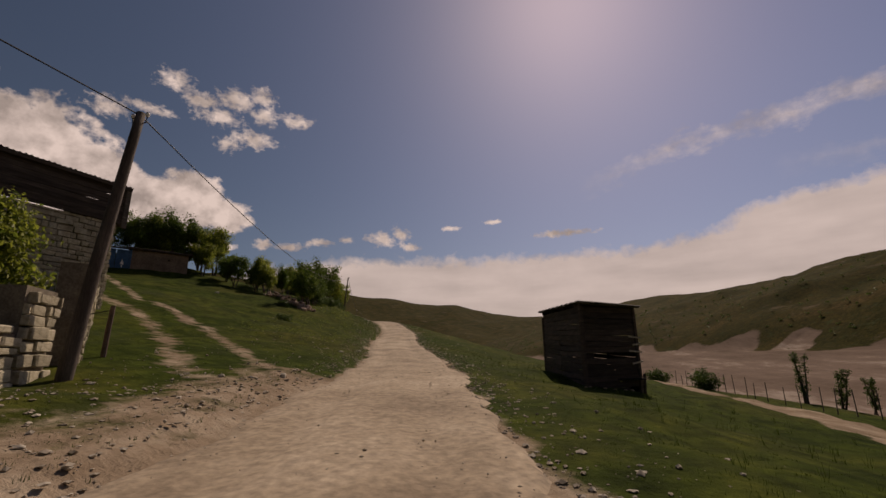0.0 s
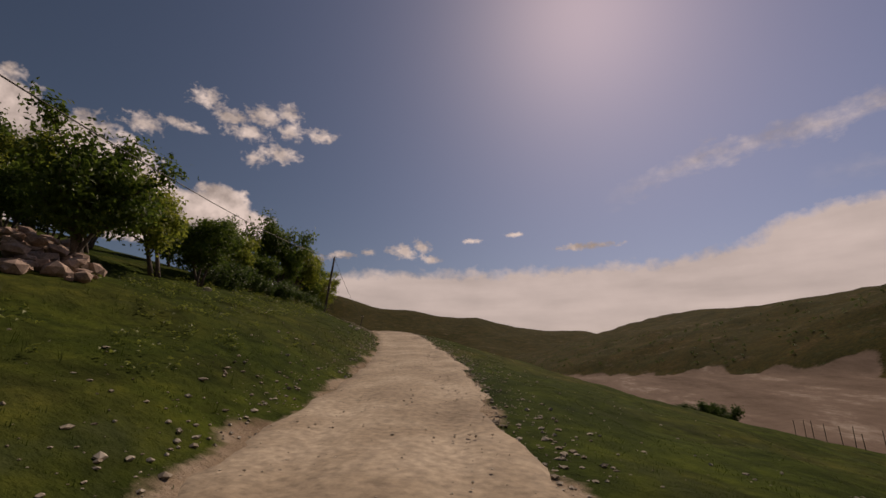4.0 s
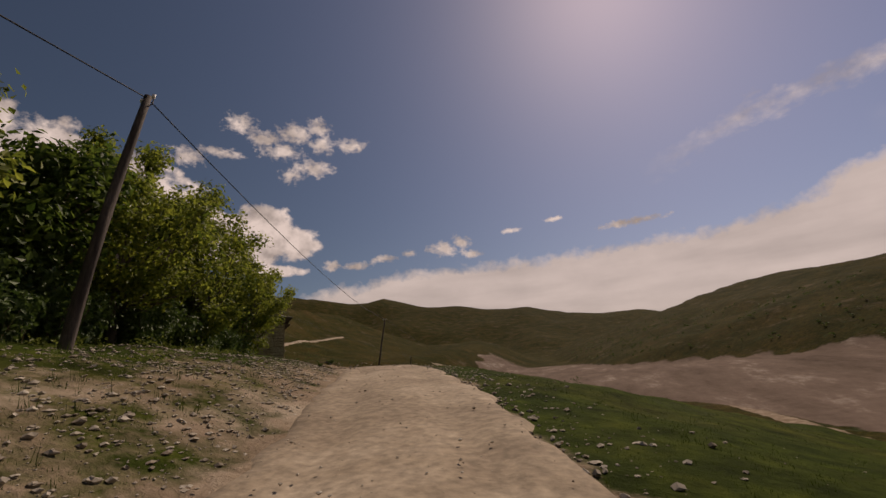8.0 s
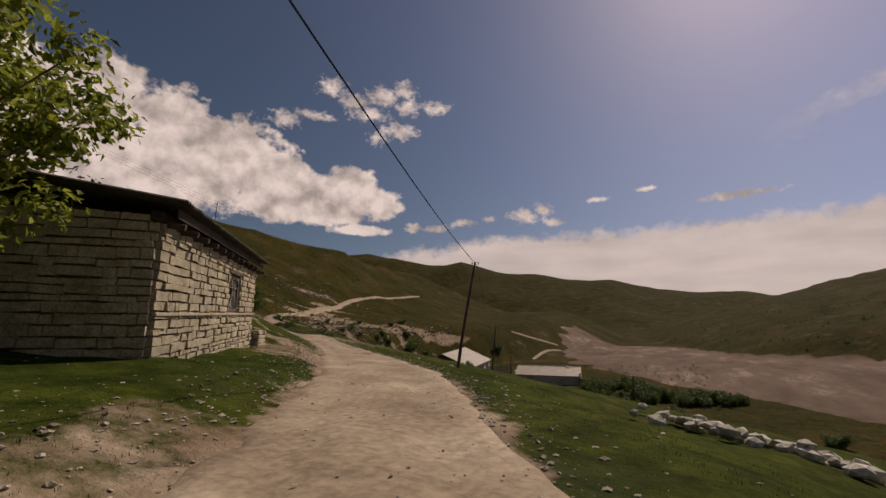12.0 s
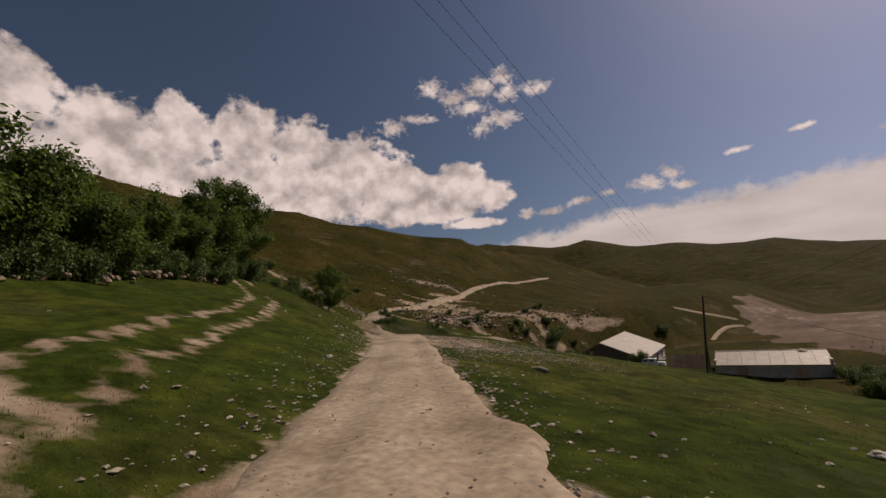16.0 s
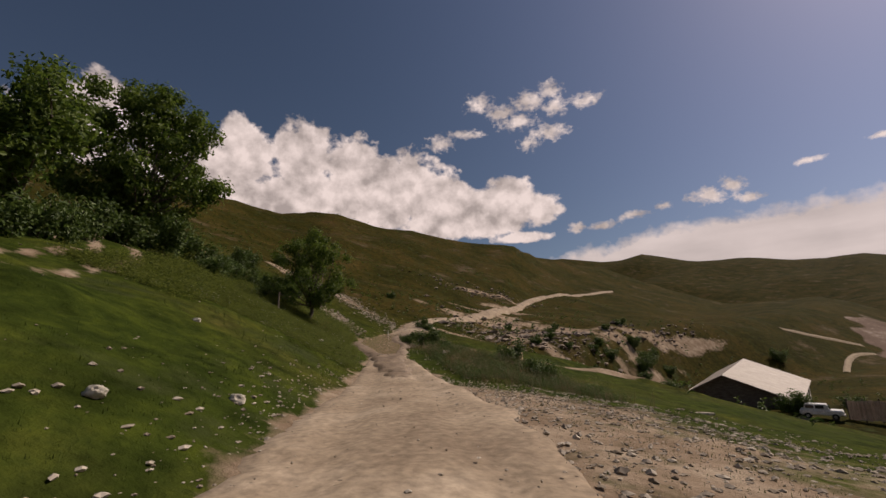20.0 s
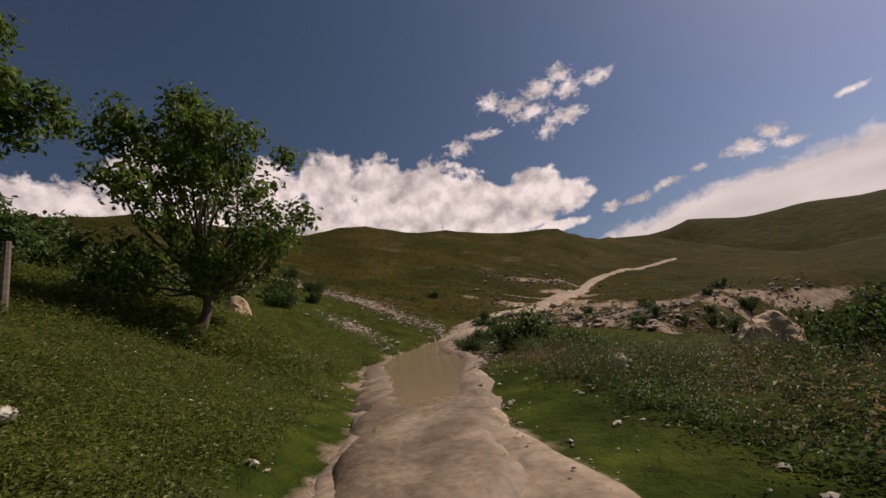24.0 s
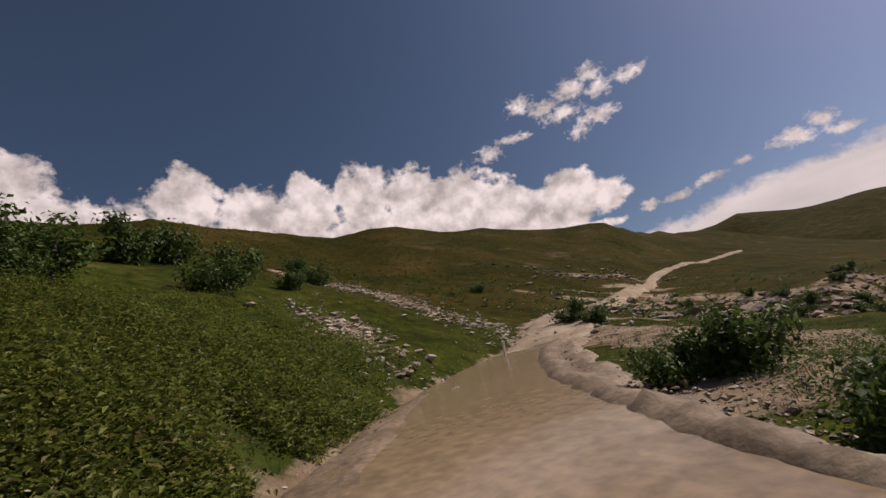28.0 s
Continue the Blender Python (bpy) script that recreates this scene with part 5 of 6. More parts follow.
def blue_gate():
    root = thing("blue_gate", pose(-36.2, 32.0, 8.45, 0, 0, math.degrees(math.atan2(1.55, 1.35))), "blue painted sheet-metal gate with white diamonds", "gate")
    for k, x in enumerate((.5, 1.55)):
        leaf = part("gate_leaf", box((1.0, .05, 2.75), (x, 0, 1.4), bevel=.01), M_BLUE, root)
        for z in (.15, 1.35, 2.65):
            part("rail", box((.98, .03, .07), (x, -.04, z), bevel=.005), M_BLUE, leaf)
        bm = bmesh.new()
        pts = [(0, .42), (.07, .14), (.13, 0), (.07, -.14), (0, -.42), (-.07, -.14), (-.13, 0), (-.07, .14)]
        vs = [bm.verts.new((x + px, -.032, 1.5 + pz)) for px, pz in pts]
        f = bm.faces.new(vs)
        g = bmesh.ops.extrude_face_region(bm, geom=[f])
        for v in [v for v in g["geom"] if isinstance(v, bmesh.types.BMVert)]:
            v.co.y -= .012
        part("diamond", bm, M_WHITE, leaf, "white diamond ornament")
    for x in (-.08, 2.13):
        part("gate_post", box((.14, .14, 3.4), (x, 0, 1.3), bevel=.015), M_BLUE, root)
    # the shade in the gap beside the gate is an added dark board
    part("dark_gap", box((.9, .05, 2.6), (-.7, .3, 1.3)), M_DARKWOOD, root)
    part("open_leaf", box((.6, .05, 2.3), (-1.3, -.1, 1.2), (0, 0, 35), .01), M_WHITE, root, "whitish open gate leaf")
    part("canopy", box((2.6, .9, .08), (.9, .1, 2.95), (5, 0, 0), .01), M_DARKWOOD, root)
    return root


blue_gate()


def roadside_house():
    # front wall from its end on the yard side up to the end beside the gate
    a, c = Vector((-18.4, 7.6)), Vector((-16.5, 14.9))
    d = c - a
    root = thing("farmhouse", pose(a.x, a.y, 2.9, 0, 0, math.degrees(math.atan2(d.y, d.x))), "old stone farmhouse with dark boarded upper wall", "house")
    L, D, H = d.length, 5.0, 4.0
    masonry(root, (0, 0), (L, 0), 0, H, .2, .4, .4, 140, lambda x: x > 4.5, (), 41)
    masonry(root, (L, 0), (L, D), 0, H, .2, .4, .4, 0, None, [], 43)
    part("back_wall", box((L, .35, H + 1.6), (L / 2, D - .2, H / 2 + .3)), M_MORTAR, root)
    part("end_wall", box((.35, D - .6, H + 1.6), (.2, D / 2, H / 2 + .3)), M_MORTAR, root)
    # boarded upper wall, standing a little proud of the stone
    for k in range(8):
        part("gable_board", box((L + .5, .04, .19), (L / 2 + .1, -.12, H + .1 + k * .195), (rnd.uniform(-2, 2), rnd.uniform(-.3, .3), 0), .006), M_DARKWOOD, root)
        part("gable_board", box((.04, D, .19), (L + .36, D / 2, H + .1 + k * .195), (0, rnd.uniform(-2, 2), 0), .006), M_DARKWOOD, root)
    part("corner_board", box((.2, .06, 1.75), (L + .28, -.16, H + .72), bevel=.008), M_WOOD, root, "grey board closing the corner")
    roof = part("roof", corrugated(L + .7, D + .7, .4, .17, .03), M_DARKSLATE, root, "dark corrugated roof")
    roof.location = (-.3, -.3, H + 1.66)
    part("eave_board", box((L + .6, .04, .16), (L / 2 + .05, -.26, H + 1.58), bevel=.006), M_DARKWOOD, root)
    return root


roadside_house()


def yard_wall():
    root = thing("yard_wall", pose(-6.85, 3.7, .35, 0, 0, math.degrees(math.atan2(3.0, -1.5))), "rough dry-stone yard wall with a taller end", "stone wall")
    masonry(root, (-3.5, 0), (2.4, 0), -.1, 1.35, .19, .38, .45, 180, None, [], 51)
    masonry(root, (2.4, -.02), (3.35, -.02), -.1, 2.15, .21, .36, .5, 60, None, [], 52)
    # it climbs in steps along the yard to the house
    turn = math.degrees(math.atan2(3.0, -1.5))
    away = Matrix.Rotation(radians(-turn), 4, "Z")
    p, q = Vector((-8.5, 7.35, 0)), Vector((-16.4, 14.55, 0))
    for k in range(3):
        f, g = (away @ (p.lerp(q, (k + e) / 3 + (.004 if e == 0 else 0)) - Vector((-6.85, 3.7, 0))) for e in (0, 1))
        masonry(root, (f.x, f.y), (g.x, g.y), (.75, 1.3, 2.05)[k], (2.85, 3.3, 3.75)[k], .19, .36, .45, (110, 60, 0)[k], None, [], 53 + k)
    for k in range(7):
        part("coping", box((.5, .55, .12), (-3.2 + .85 * k, .2, 1.42), (rnd.uniform(-4, 4), rnd.uniform(-4, 4), rnd.uniform(-8, 8)), .02), M_BLOCK, root)
    return root


yard_wall()
stub = thing("iron_post", pose(-9.2, 8.6, ground_z(-9.2, 8.6)), "short rusty iron post with wire at the wall", "post")
bm = bmesh.new()
add_tube(bm, [(0, 0, -.2), (.02, 0, .6), (.03, .02, 1.15)], [.055, .055, .05], 8)
part("shaft", bm, M_IRON, stub)
bm = bmesh.new()
add_tube(bm, [(.03, 0, 1.05), (-.5, -.3, .9), (-1.0, -.8, .95)], [.01, .01, .01], 4)
part("wire_loop", bm, M_WIRE, stub)

# ---- the farm in the valley ----


def farm_building():
    root = thing("farm_building", pose(-80.1, 182.4, -4.3), "farm building with a wide pale sheet roof", "house")
    o = Vector((-80.1, 182.4, -4.3))
    A, B = Vector((-84.9, 181.4, 2.7)), Vector((-88.1, 201.8, 3.9))
    Dn, C = Vector((-76.0, 180.6, -.4)), Vector((-79.0, 200.6, .6))
    Ln = Vector((-89.9, 181.4, .2))
    Lf = Ln + (B - A)

    def slab(name, quad, t, mat, label=""):
        bm = bmesh.new()
        top = [bm.verts.new(q - o) for q in quad]
        low = [bm.verts.new(q - o - Vector((0, 0, t))) for q in quad]
        bm.faces.new(top)
        bm.faces.new(low[::-1])
        for i in range(4):
            bm.faces.new((top[i], low[i], low[(i + 1) % 4], top[(i + 1) % 4]))
        bmesh.ops.recalc_face_normals(bm, faces=bm.faces[:])
        return part(name, bm, mat, root, label)

    ov = (A - B).normalized() * .7
    slab("roof", [A + ov, B - ov, C - ov + (C - B) * .06, Dn + ov + (Dn - A) * .06], .14, M_ROOF, "wide pale sheet-metal roof slope")
    slab("roof", [A + ov, Ln + ov, Lf - ov, B - ov], .14, M_ROOF, "wide pale sheet-metal roof slope")
    for p, q in ((Dn, C), (Ln, Lf)):
        d = q - p
        turn = math.degrees(math.atan2(d.y, d.x))
        m = (p + q) / 2 - o
        part("wall", box((d.length, .3, 5.0), (m.x, m.y, m.z - 2.6), (0, -2.8 if p == Dn else -2.8, turn)), M_PLASTER, root)
    bm = bmesh.new()
    tri = [Dn - o, A - o - Vector((0, 0, .2)), Ln - o, Ln - o - Vector((0, 0, 4.5)), Dn - o - Vector((0, 0, 4.5))]
    f = bm.faces.new([bm.verts.new(v) for v in tri])
    g = bmesh.ops.extrude_face_region(bm, geom=[f])
    inn = (B - A).normalized() * .3
    for v in [v for v in g["geom"] if isinstance(v, bmesh.types.BMVert)]:
        v.co += inn
    bmesh.ops.recalc_face_normals(bm, faces=bm.faces[:])
    part("gable_wall", bm, M_WOOD, root, "weathered boarded gable")
    for k in range(4):
        p = Dn.lerp(C, .12 + .24 * k) - o
        w = part("window", box((.1, 1.1, 1.2), (p.x + .18, p.y, p.z - 1.4), (0, 0, 14)), M_DARK, root)
        part("sill", box((.2, 1.3, .08), (p.x + .22, p.y, p.z - 2.05), (0, 0, 14)), M_PLASTER, w)
    return root


farm_building()


def barn():
    a, b = Vector((-64.6, 182.4, -3.5)), Vector((-48.6, 185.2, -3.5))
    d = b - a
    root = thing("long_barn", pose(*a, 0, 0, math.degrees(math.atan2(d.y, d.x))), "long low barn with a pale sheet roof", "barn")
    L = d.length
    part("front_wall", box((L, .3, 2.2), (L / 2, .1, .6)), M_PLASTER, root)
    part("back_wall", box((L, .3, 4.0), (L / 2, 6.4, 1.5)), M_PLASTER, root)
    for x in (.15, L - .15):
        part("end_wall", box((.3, 6.2, 2.9), (x, 3.2, 1.0)), M_PLASTER, root)
    for k in range(8):
        part("roof_panel", box((L / 8 - .03, 7.4, .08), (L / 16 + k * L / 8, 3.1, 2.55), (14.5, 0, 0), .01), M_ROOF, root, "pale sheet roof panel")
    for k in range(3):
        part("door", box((1.6, .1, 1.7), (4 + k * 8, -.08, .5), bevel=.01), M_RUSTFENCE, root)
    return root


barn()


def dome_stack():
    z = ground_z(-52.8, 190.5)
    root = thing("hay_stack", pose(-52.8, 190.5, z), "rounded pale haystack behind the barn", "haystack")
    bm = bmesh.new()
    bmesh.ops.create_icosphere(bm, subdivisions=3, radius=1.0)
    rnd = random.Random(3)
    for v in bm.verts:
        v.co = Vector((v.co.x * 1.9, v.co.y * 1.9, max(v.co.z, -.2) * 3.9)) * (1 + rnd.uniform(-.03, .03))
    part("stack", bm, M_DRYSTACK, root, smooth=True)
    return root


M_DRYSTACK = mottled("dry_hay", [(0.3, (.34, .27, .18)), (0.7, (.50, .42, .30))], 1.5, 0.95, 0.6, 9)
dome_stack()


def board_fence(a, b, tall, label):
    a, b = Vector(a), Vector(b)
    d = b - a
    root = thing("board_fence", pose(a.x, a.y, a.z, 0, 0, math.degrees(math.atan2(d.y, d.x))), label, "fence")
    n = int(d.length / .22)
    rnd = random.Random(8)
    for k in range(n):
        part("board", box((.2, .03, tall + rnd.uniform(-.1, .1)), (.11 + k * .22, rnd.uniform(-.01, .01), tall / 2 + rnd.uniform(-.04, .04)), (0, rnd.uniform(-1, 1), 0), .004), M_RUSTFENCE, root)
    for k in range(5):
        part("post", box((.12, .12, tall + .5), (k * d.length / 4, .08, tall / 2), bevel=.01), M_DARKWOOD, root)
    for z in (.4, tall - .4):
        part("rail", box((d.length, .05, .09), (d.length / 2, .05, z)), M_DARKWOOD, root)
    return root


board_fence((-70.9, 179.0, ground_z(-70.9, 179.0) - .1), (-65.5, 181.8, ground_z(-65.5, 181.8) - .1), 2.3, "reddish brown board fence between house and barn")


def car():
    root = thing("car", pose(-73.0, 176.6, ground_z(-73.0, 176.6) + .02, 0, 0, 8), "white off-road car parked in the farmyard", "car")
    bm = bmesh.new()
    add_box(bm, (4.1, 1.7, .62), pose(0, 0, .78), .12)
    body = part("body", bm, M_WHITE, root)
    bm = bmesh.new()
    out = bmesh.ops.create_cube(bm, size=1.0, matrix=pose(-.45, 0, 1.38) @ Matrix.Diagonal((2.5, 1.55, .68, 1)))
    for v in out["verts"]:
        if v.co.z > 1.4:
            v.co.x = -.45 + (v.co.x + .45) * .82
            v.co.y *= .88
    bmesh.ops.bevel(bm, geom=bm.edges[:], offset=.06, segments=2, affect="EDGES")
    cabin = part("cabin", bm, M_WHITE, body)
    for y in (-.76, .76):
        for x in (-1.05, -.1):
            part("window", box((.8, .03, .42), (x, y, 1.4), (-8 if y > 0 else 8, 0, 0)), M_GLASS, body)
    part("windscreen", box((.03, 1.3, .48), (.78, 0, 1.38), (0, -20, 0)), M_GLASS, body)
    for x in (-1.3, 1.25):
        for y in (-.78, .78):
            bm = bmesh.new()
            bmesh.ops.create_cone(bm, cap_ends=True, segments=20, radius1=.36, radius2=.36, depth=.22, matrix=pose(x, y, .36, 90, 0, 0))
            w = part("wheel", bm, M_TYRE, root)
            bm = bmesh.new()
            bmesh.ops.create_cone(bm, cap_ends=True, segments=16, radius1=.2, radius2=.17, depth=.25, matrix=pose(x, y, .36, 90, 0, 0))
            part("rim", bm, M_SLATE, w)
    for y in (-.6, .6):
        bm = bmesh.new()
        bmesh.ops.create_cone(bm, cap_ends=True, segments=14, radius1=.1, radius2=.08, depth=.06, matrix=pose(2.06, y, .88, 0, 90, 0))
        part("headlight", bm, M_GLASS, body)
    part("bumper", box((.12, 1.6, .16), (2.1, 0, .55), bevel=.03), M_SLATE, body)
    return root


car()
# wooden stakes of the fence by the river
fence = thing("stake_fence", pose(16, 40, ground_z(16, 40)), "line of thin crooked fence stakes above the river", "fence")
for k in range(34):
    x, y = 17.4 - k * .06 + rnd.uniform(-.25, .25), 24 + k * 1.5 + rnd.uniform(-.3, .3)
    z = ground_z(x, y) - ground_z(16, 40)
    bm = bmesh.new()
    add_tube(bm, [(x - 16, y - 40, z - .2), (x - 16 + rnd.uniform(-.06, .06), y - 40 + rnd.uniform(-.06, .06), z + rnd.uniform(1.1, 1.6))], [.035, .025], 5)
    part("stake", bm, M_WOOD, fence)
for x, y, t in ((24.5, 44, 1.75), (26.5, 43, 1.3), (29, 43.5, 1.2)):
    pop = tree("poplar", 60 + int(x), 3.6 * t, .35, 3, 1500, .07, "slim dark poplar bush by the river fence", mat=M_BUSHLEAF, clear=.15, spread=.12)
    place(pop, x, y)
st = thing("marker_stake", pose(-94.2, 128.2, ground_z(-94.2, 128.2)), "short white marker stake at the puddle", "stake")
part("shaft", box((.07, .07, .6), (0, 0, .25), (0, 5, 0), .01), M_WHITE, st)
for x, y in ((-94.5, 117.4), (-91.5, 113.5), (-78.8, 112.7)):
    p = thing("fence_post", pose(x, y, ground_z(x, y)), "short grey wooden post on the bank", "post")
    bm = bmesh.new()
    add_tube(bm, [(0, 0, -.2), (.03, .02, .95)], [.05, .04], 7)
    part("shaft", bm, M_WOOD, p)

# ---- rocks that stand out ----


def rock(x, y, size, seed, label, mat=None, flat=.7, sink=.2, detail=3, group="rocks beside the road"):
    bm = bmesh.new()
    bmesh.ops.create_icosphere(bm, subdivisions=detail, radius=1.0)
    r = random.Random(seed)
    off = Vector((r.uniform(0, 50), r.uniform(0, 50), r.uniform(0, 50)))
    sx, sy = r.uniform(.8, 1.25), r.uniform(.65, 1.0)
    for v in bm.verts:
        n = v.co.normalized()
        k = 1 + .35 * noise.noise(n * 1.3 + off) + .14 * noise.noise(n * 3.5 + off) + .05 * noise.noise(n * 9 + off)
        v.co = Vector((n.x * sx, n.y * sy, n.z * flat)) * k * size
    ob = part("rock", bm, mat or M_STONE)
    ob.matrix_world = pose(x, y, ground_z(x, y) + size * flat * (.5 - sink), r.uniform(-8, 8), r.uniform(-8, 8), r.uniform(0, 360))
    return tagged(ob, label, "rock", group)


rock(-89.0, 116.7, .7, 1, "large ochre boulder on the grassy bank", M_SANDROCK, 1.0, .3, 4, "boulders")
rock(-97.5, 112.3, 1.7, 2, "broad ochre rock outcrop on the slope", M_SANDROCK, .55, .3, 4, "boulders")
rock(-75.6, 124.6, .75, 3, "large pale boulder below the road", M_SANDROCK, .85, .25, 4, "boulders")
rock(-82.3, 123.6, .3, 4, "pale flat-sided block beside the mud", M_STONE, .6, .1, 2, "boulders")
SPOTS = [(-17.9, 50.2, .22), (-17.6, 50.6, .26), (-17.4, 50.0, .13), (-18.1, 38.4, .22), (-16.0, 45.8, .12), (-62.1, 104.5, .16), (-59.0, 102.9, .15), (-63.4, 102.4, .13), (-69.8, 107.9, .16), (-64.8, 107.6, .2),
         (-63.6, 106.1, .18), (-52.9, 98.7, .17), (-75.6, 113.4, .17), (-75.5, 119.8, .3), (-75.9, 120.3, .24), (-51.7, 91.1, .2), (-47.7, 90.3, .15), (-92.6, 123.6, .26), (-97, 124, .22), (-42.4, 99.7, .16),
         (-36.3, 92.9, .22), (-35.6, 74.3, .25), (-37.0, 75.6, .3), (-34.8, 73.6, .2), (-22.3, 29.4, .2), (-7.4, 20.1, .14), (-7.2, 17.4, .14), (-5.3, 9.5, .16), (-6.2, 8.6, .13), (-96.5, 135.4, .3), (-81.4, 122.6, .2), (-84.6, 124.8, .25)]
for k, (x, y, s) in enumerate(SPOTS):
    rock(x, y, s * .62, 100 + k, "pale weathered stone lying in the grass", M_STONE, .6, .15, 3)
for k, (x, y, l, a) in enumerate(((-48.55, 102.2, .8, -20), (-64.2, 120, 1.0, 60))):
    lg = thing("pale_log", pose(x, y, ground_z(x, y) + .01, 0, 0, a), "pale split log lying in the meadow", "log")
    bm = bmesh.new()
    add_tube(bm, [(-l / 2, 0, 0), (0, .05, .03), (l / 2, 0, 0)], [.05, .06, .04], 8)
    part("log", bm, M_PALEWOOD, lg)

# ---- loose stones, one sheet of many ----


def scatter_stones(name, n, region, sizes, mat, label, seed, on_road=False):
    r = np.random.default_rng(seed)
    base = np.array([(1, 0, 0), (-1, 0, 0), (0, 1, 0), (0, -1, 0), (0, 0, 1), (0, 0, -1), (.6, .6, .5), (-.6, .6, .5), (.6, -.6, .5), (-.6, -.6, .5)], float)
    tri = np.array([(6, 0, 2), (6, 4, 0), (6, 2, 4), (7, 2, 1), (7, 4, 2), (7, 1, 4), (8, 3, 0), (8, 0, 4), (8, 4, 3), (9, 1, 3), (9, 3, 4), (9, 4, 1), (0, 5, 2), (2, 5, 1), (1, 5, 3), (3, 5, 0)])[:, ::-1]
    x, y = region(n, r)
    n = len(x)
    z = height(x, y)
    if on_road:
        z = beside(x, y)[2] + .02
    s = sizes[0] + (sizes[1] - sizes[0]) * r.random(n) ** 3
    v = base[None] * r.uniform(.65, 1.25, (n, 10, 3))
    v *= np.stack([s * r.uniform(.8, 1.4, n), s * r.uniform(.6, 1.1, n), s * r.uniform(.35, .75, n)], 1)[:, None]
    a = r.random(n) * 6.283
    c, q = np.cos(a)[:, None], np.sin(a)[:, None]
    vx, vy = v[..., 0] * c - v[..., 1] * q, v[..., 0] * q + v[..., 1] * c
    verts = np.stack([vx + x[:, None], vy + y[:, None], v[..., 2] + (z + s * .12)[:, None]], -1).reshape(-1, 3)
    faces = (tri[None] + (np.arange(n) * 10)[:, None, None]).reshape(-1, 3)
    tagged(from_arrays(name, verts, faces, mat), label, "stones", kind="stuff")


LOOSE = leafy("loose_stones", (.19, .155, .115), (.45, .40, .33), 0.0)
LOOSE.node_tree.nodes["Principled BSDF"].inputs["Roughness"].default_value = .95


def road_point(s, lat):
    i = np.clip(np.searchsorted(ALONG, s) - 1, 0, len(LINE) - 2)
    f = (s - ALONG[i]) / (ALONG[i + 1] - ALONG[i])
    p = LINE[i] + (LINE[i + 1] - LINE[i]) * f[:, None]
    d = LINE[i + 1] - LINE[i]
    d = d / np.linalg.norm(d[:, :2], axis=1)[:, None]
    return p[:, 0] - d[:, 1] * lat, p[:, 1] + d[:, 0] * lat


def verge(n, r):
    s = r.uniform(-5, 172, n)
    left = r.random(n) < .55
    e = np.where(left, np.interp(s, EDGE[:, 0], EDGE[:, 1]), np.interp(s, EDGE[:, 0], EDGE[:, 2]))
    off = r.exponential(.55, n) - .25
    k = (s < 138) | (r.random(n) < .35)
    s, left, e, off = s[k], left[k], e[k], off[k]
    return road_point(s, np.where(left, e + off, -e - off))


def on_the_road(n, r):
    s = r.uniform(-5, 172, n)
    u = r.uniform(-1, 1, n)
    e = np.where(u > 0, np.interp(s, EDGE[:, 0], EDGE[:, 1]), np.interp(s, EDGE[:, 0], EDGE[:, 2]))
    return road_point(s, u * e)


def spread(boxes):
    def f(n, r):
        b = np.array(boxes, float)
        k = r.choice(len(b), n, p=b[:, 4] / b[:, 4].sum())
        return road_point(r.uniform(b[k, 0], b[k, 1]), r.uniform(b[k, 2], b[k, 3]))
    return f


def scree_spots(n, r):
    c = np.array([(-112, 130.5, 3.5, 2.2), (-109.5, 131.5, 3, 1.5), (-116, 128.5, 4, 1.6), (-95.5, 123.8, 2.2, .7), (-104, 148, 4, 5), (-90, 157, 9, 3), (-100, 131.5, 3, 1.5)])
    k = r.integers(0, len(c), n)
    return c[k, 0] + r.normal(0, 1, n) * c[k, 2], c[k, 1] + r.normal(0, 1, n) * c[k, 3]


scatter_stones("verge_stones", 21000, verge, (.01, .06), LOOSE, "pale loose stones along the road edges", 1)
scatter_stones("road_pebbles", 5000, on_the_road, (.008, .026), LOOSE, "small pebbles on the road", 2, True)
scatter_stones("meadow_stones", 1500, spread([(-4, 22, 2.5, 7, 3), (62, 84, 2.5, 8, 5), (84, 98, 3, 8, 1), (36, 62, 2, 8, 1), (98, 140, 2.2, 12, .8), (30, 62, -8, -2, 2), (100, 118, -9, -2, 1.5), (138, 168, -7, -1.5, .3), (138, 150, 3, 9, .3)]), (.012, .055), LOOSE, "pale stones strewn over the meadow", 3)
scatter_stones("gravel_stones", 8500, spread([(117, 137, -7, -1.7, 5), (122, 138, -11, -6, .8)]), (.012, .055), LOOSE, "pale gravel and stones strewn beside the road", 6)
scatter_stones("scree_stones", 3600, scree_spots, (.04, .22), LOOSE, "pale scree on the hill slope", 4)


M_OUTCROP = leafy("outcrop_rock", (.10, .08, .065), (.34, .28, .225), 0.0)
M_OUTCROP.node_tree.nodes["Principled BSDF"].inputs["Roughness"].default_value = .95


def outcrops(n, r):
    c = np.array([(-148, 196, 3.5, 11), (-105.5, 205, 1.6, 13), (-99, 163, 3.0, 8), (-101, 153, 3, 4), (-113, 165, 6, 6)])
    k = r.choice(len(c), n, p=[.28, .2, .26, .12, .14])
    return c[k, 0] + r.normal(0, 1, n) * c[k, 2], c[k, 1] + r.normal(0, 1, n) * c[k, 3]


scatter_stones("outcrop_rocks", 1100, outcrops, (.12, .8), M_OUTCROP, "brown broken rock bands on the slope", 9)
scatter_stones("bank_stones", 6500, spread([(57, 68, 1.7, 5.6, 5), (66, 80, 1.6, 3.4, 2), (72, 84, 2.2, 6, .8), (-3, 10, 3.2, 6, 1.2)]), (.01, .055), LOOSE, "angular pale stones on the washed-out bank", 10)

# ---- grass and weeds ----


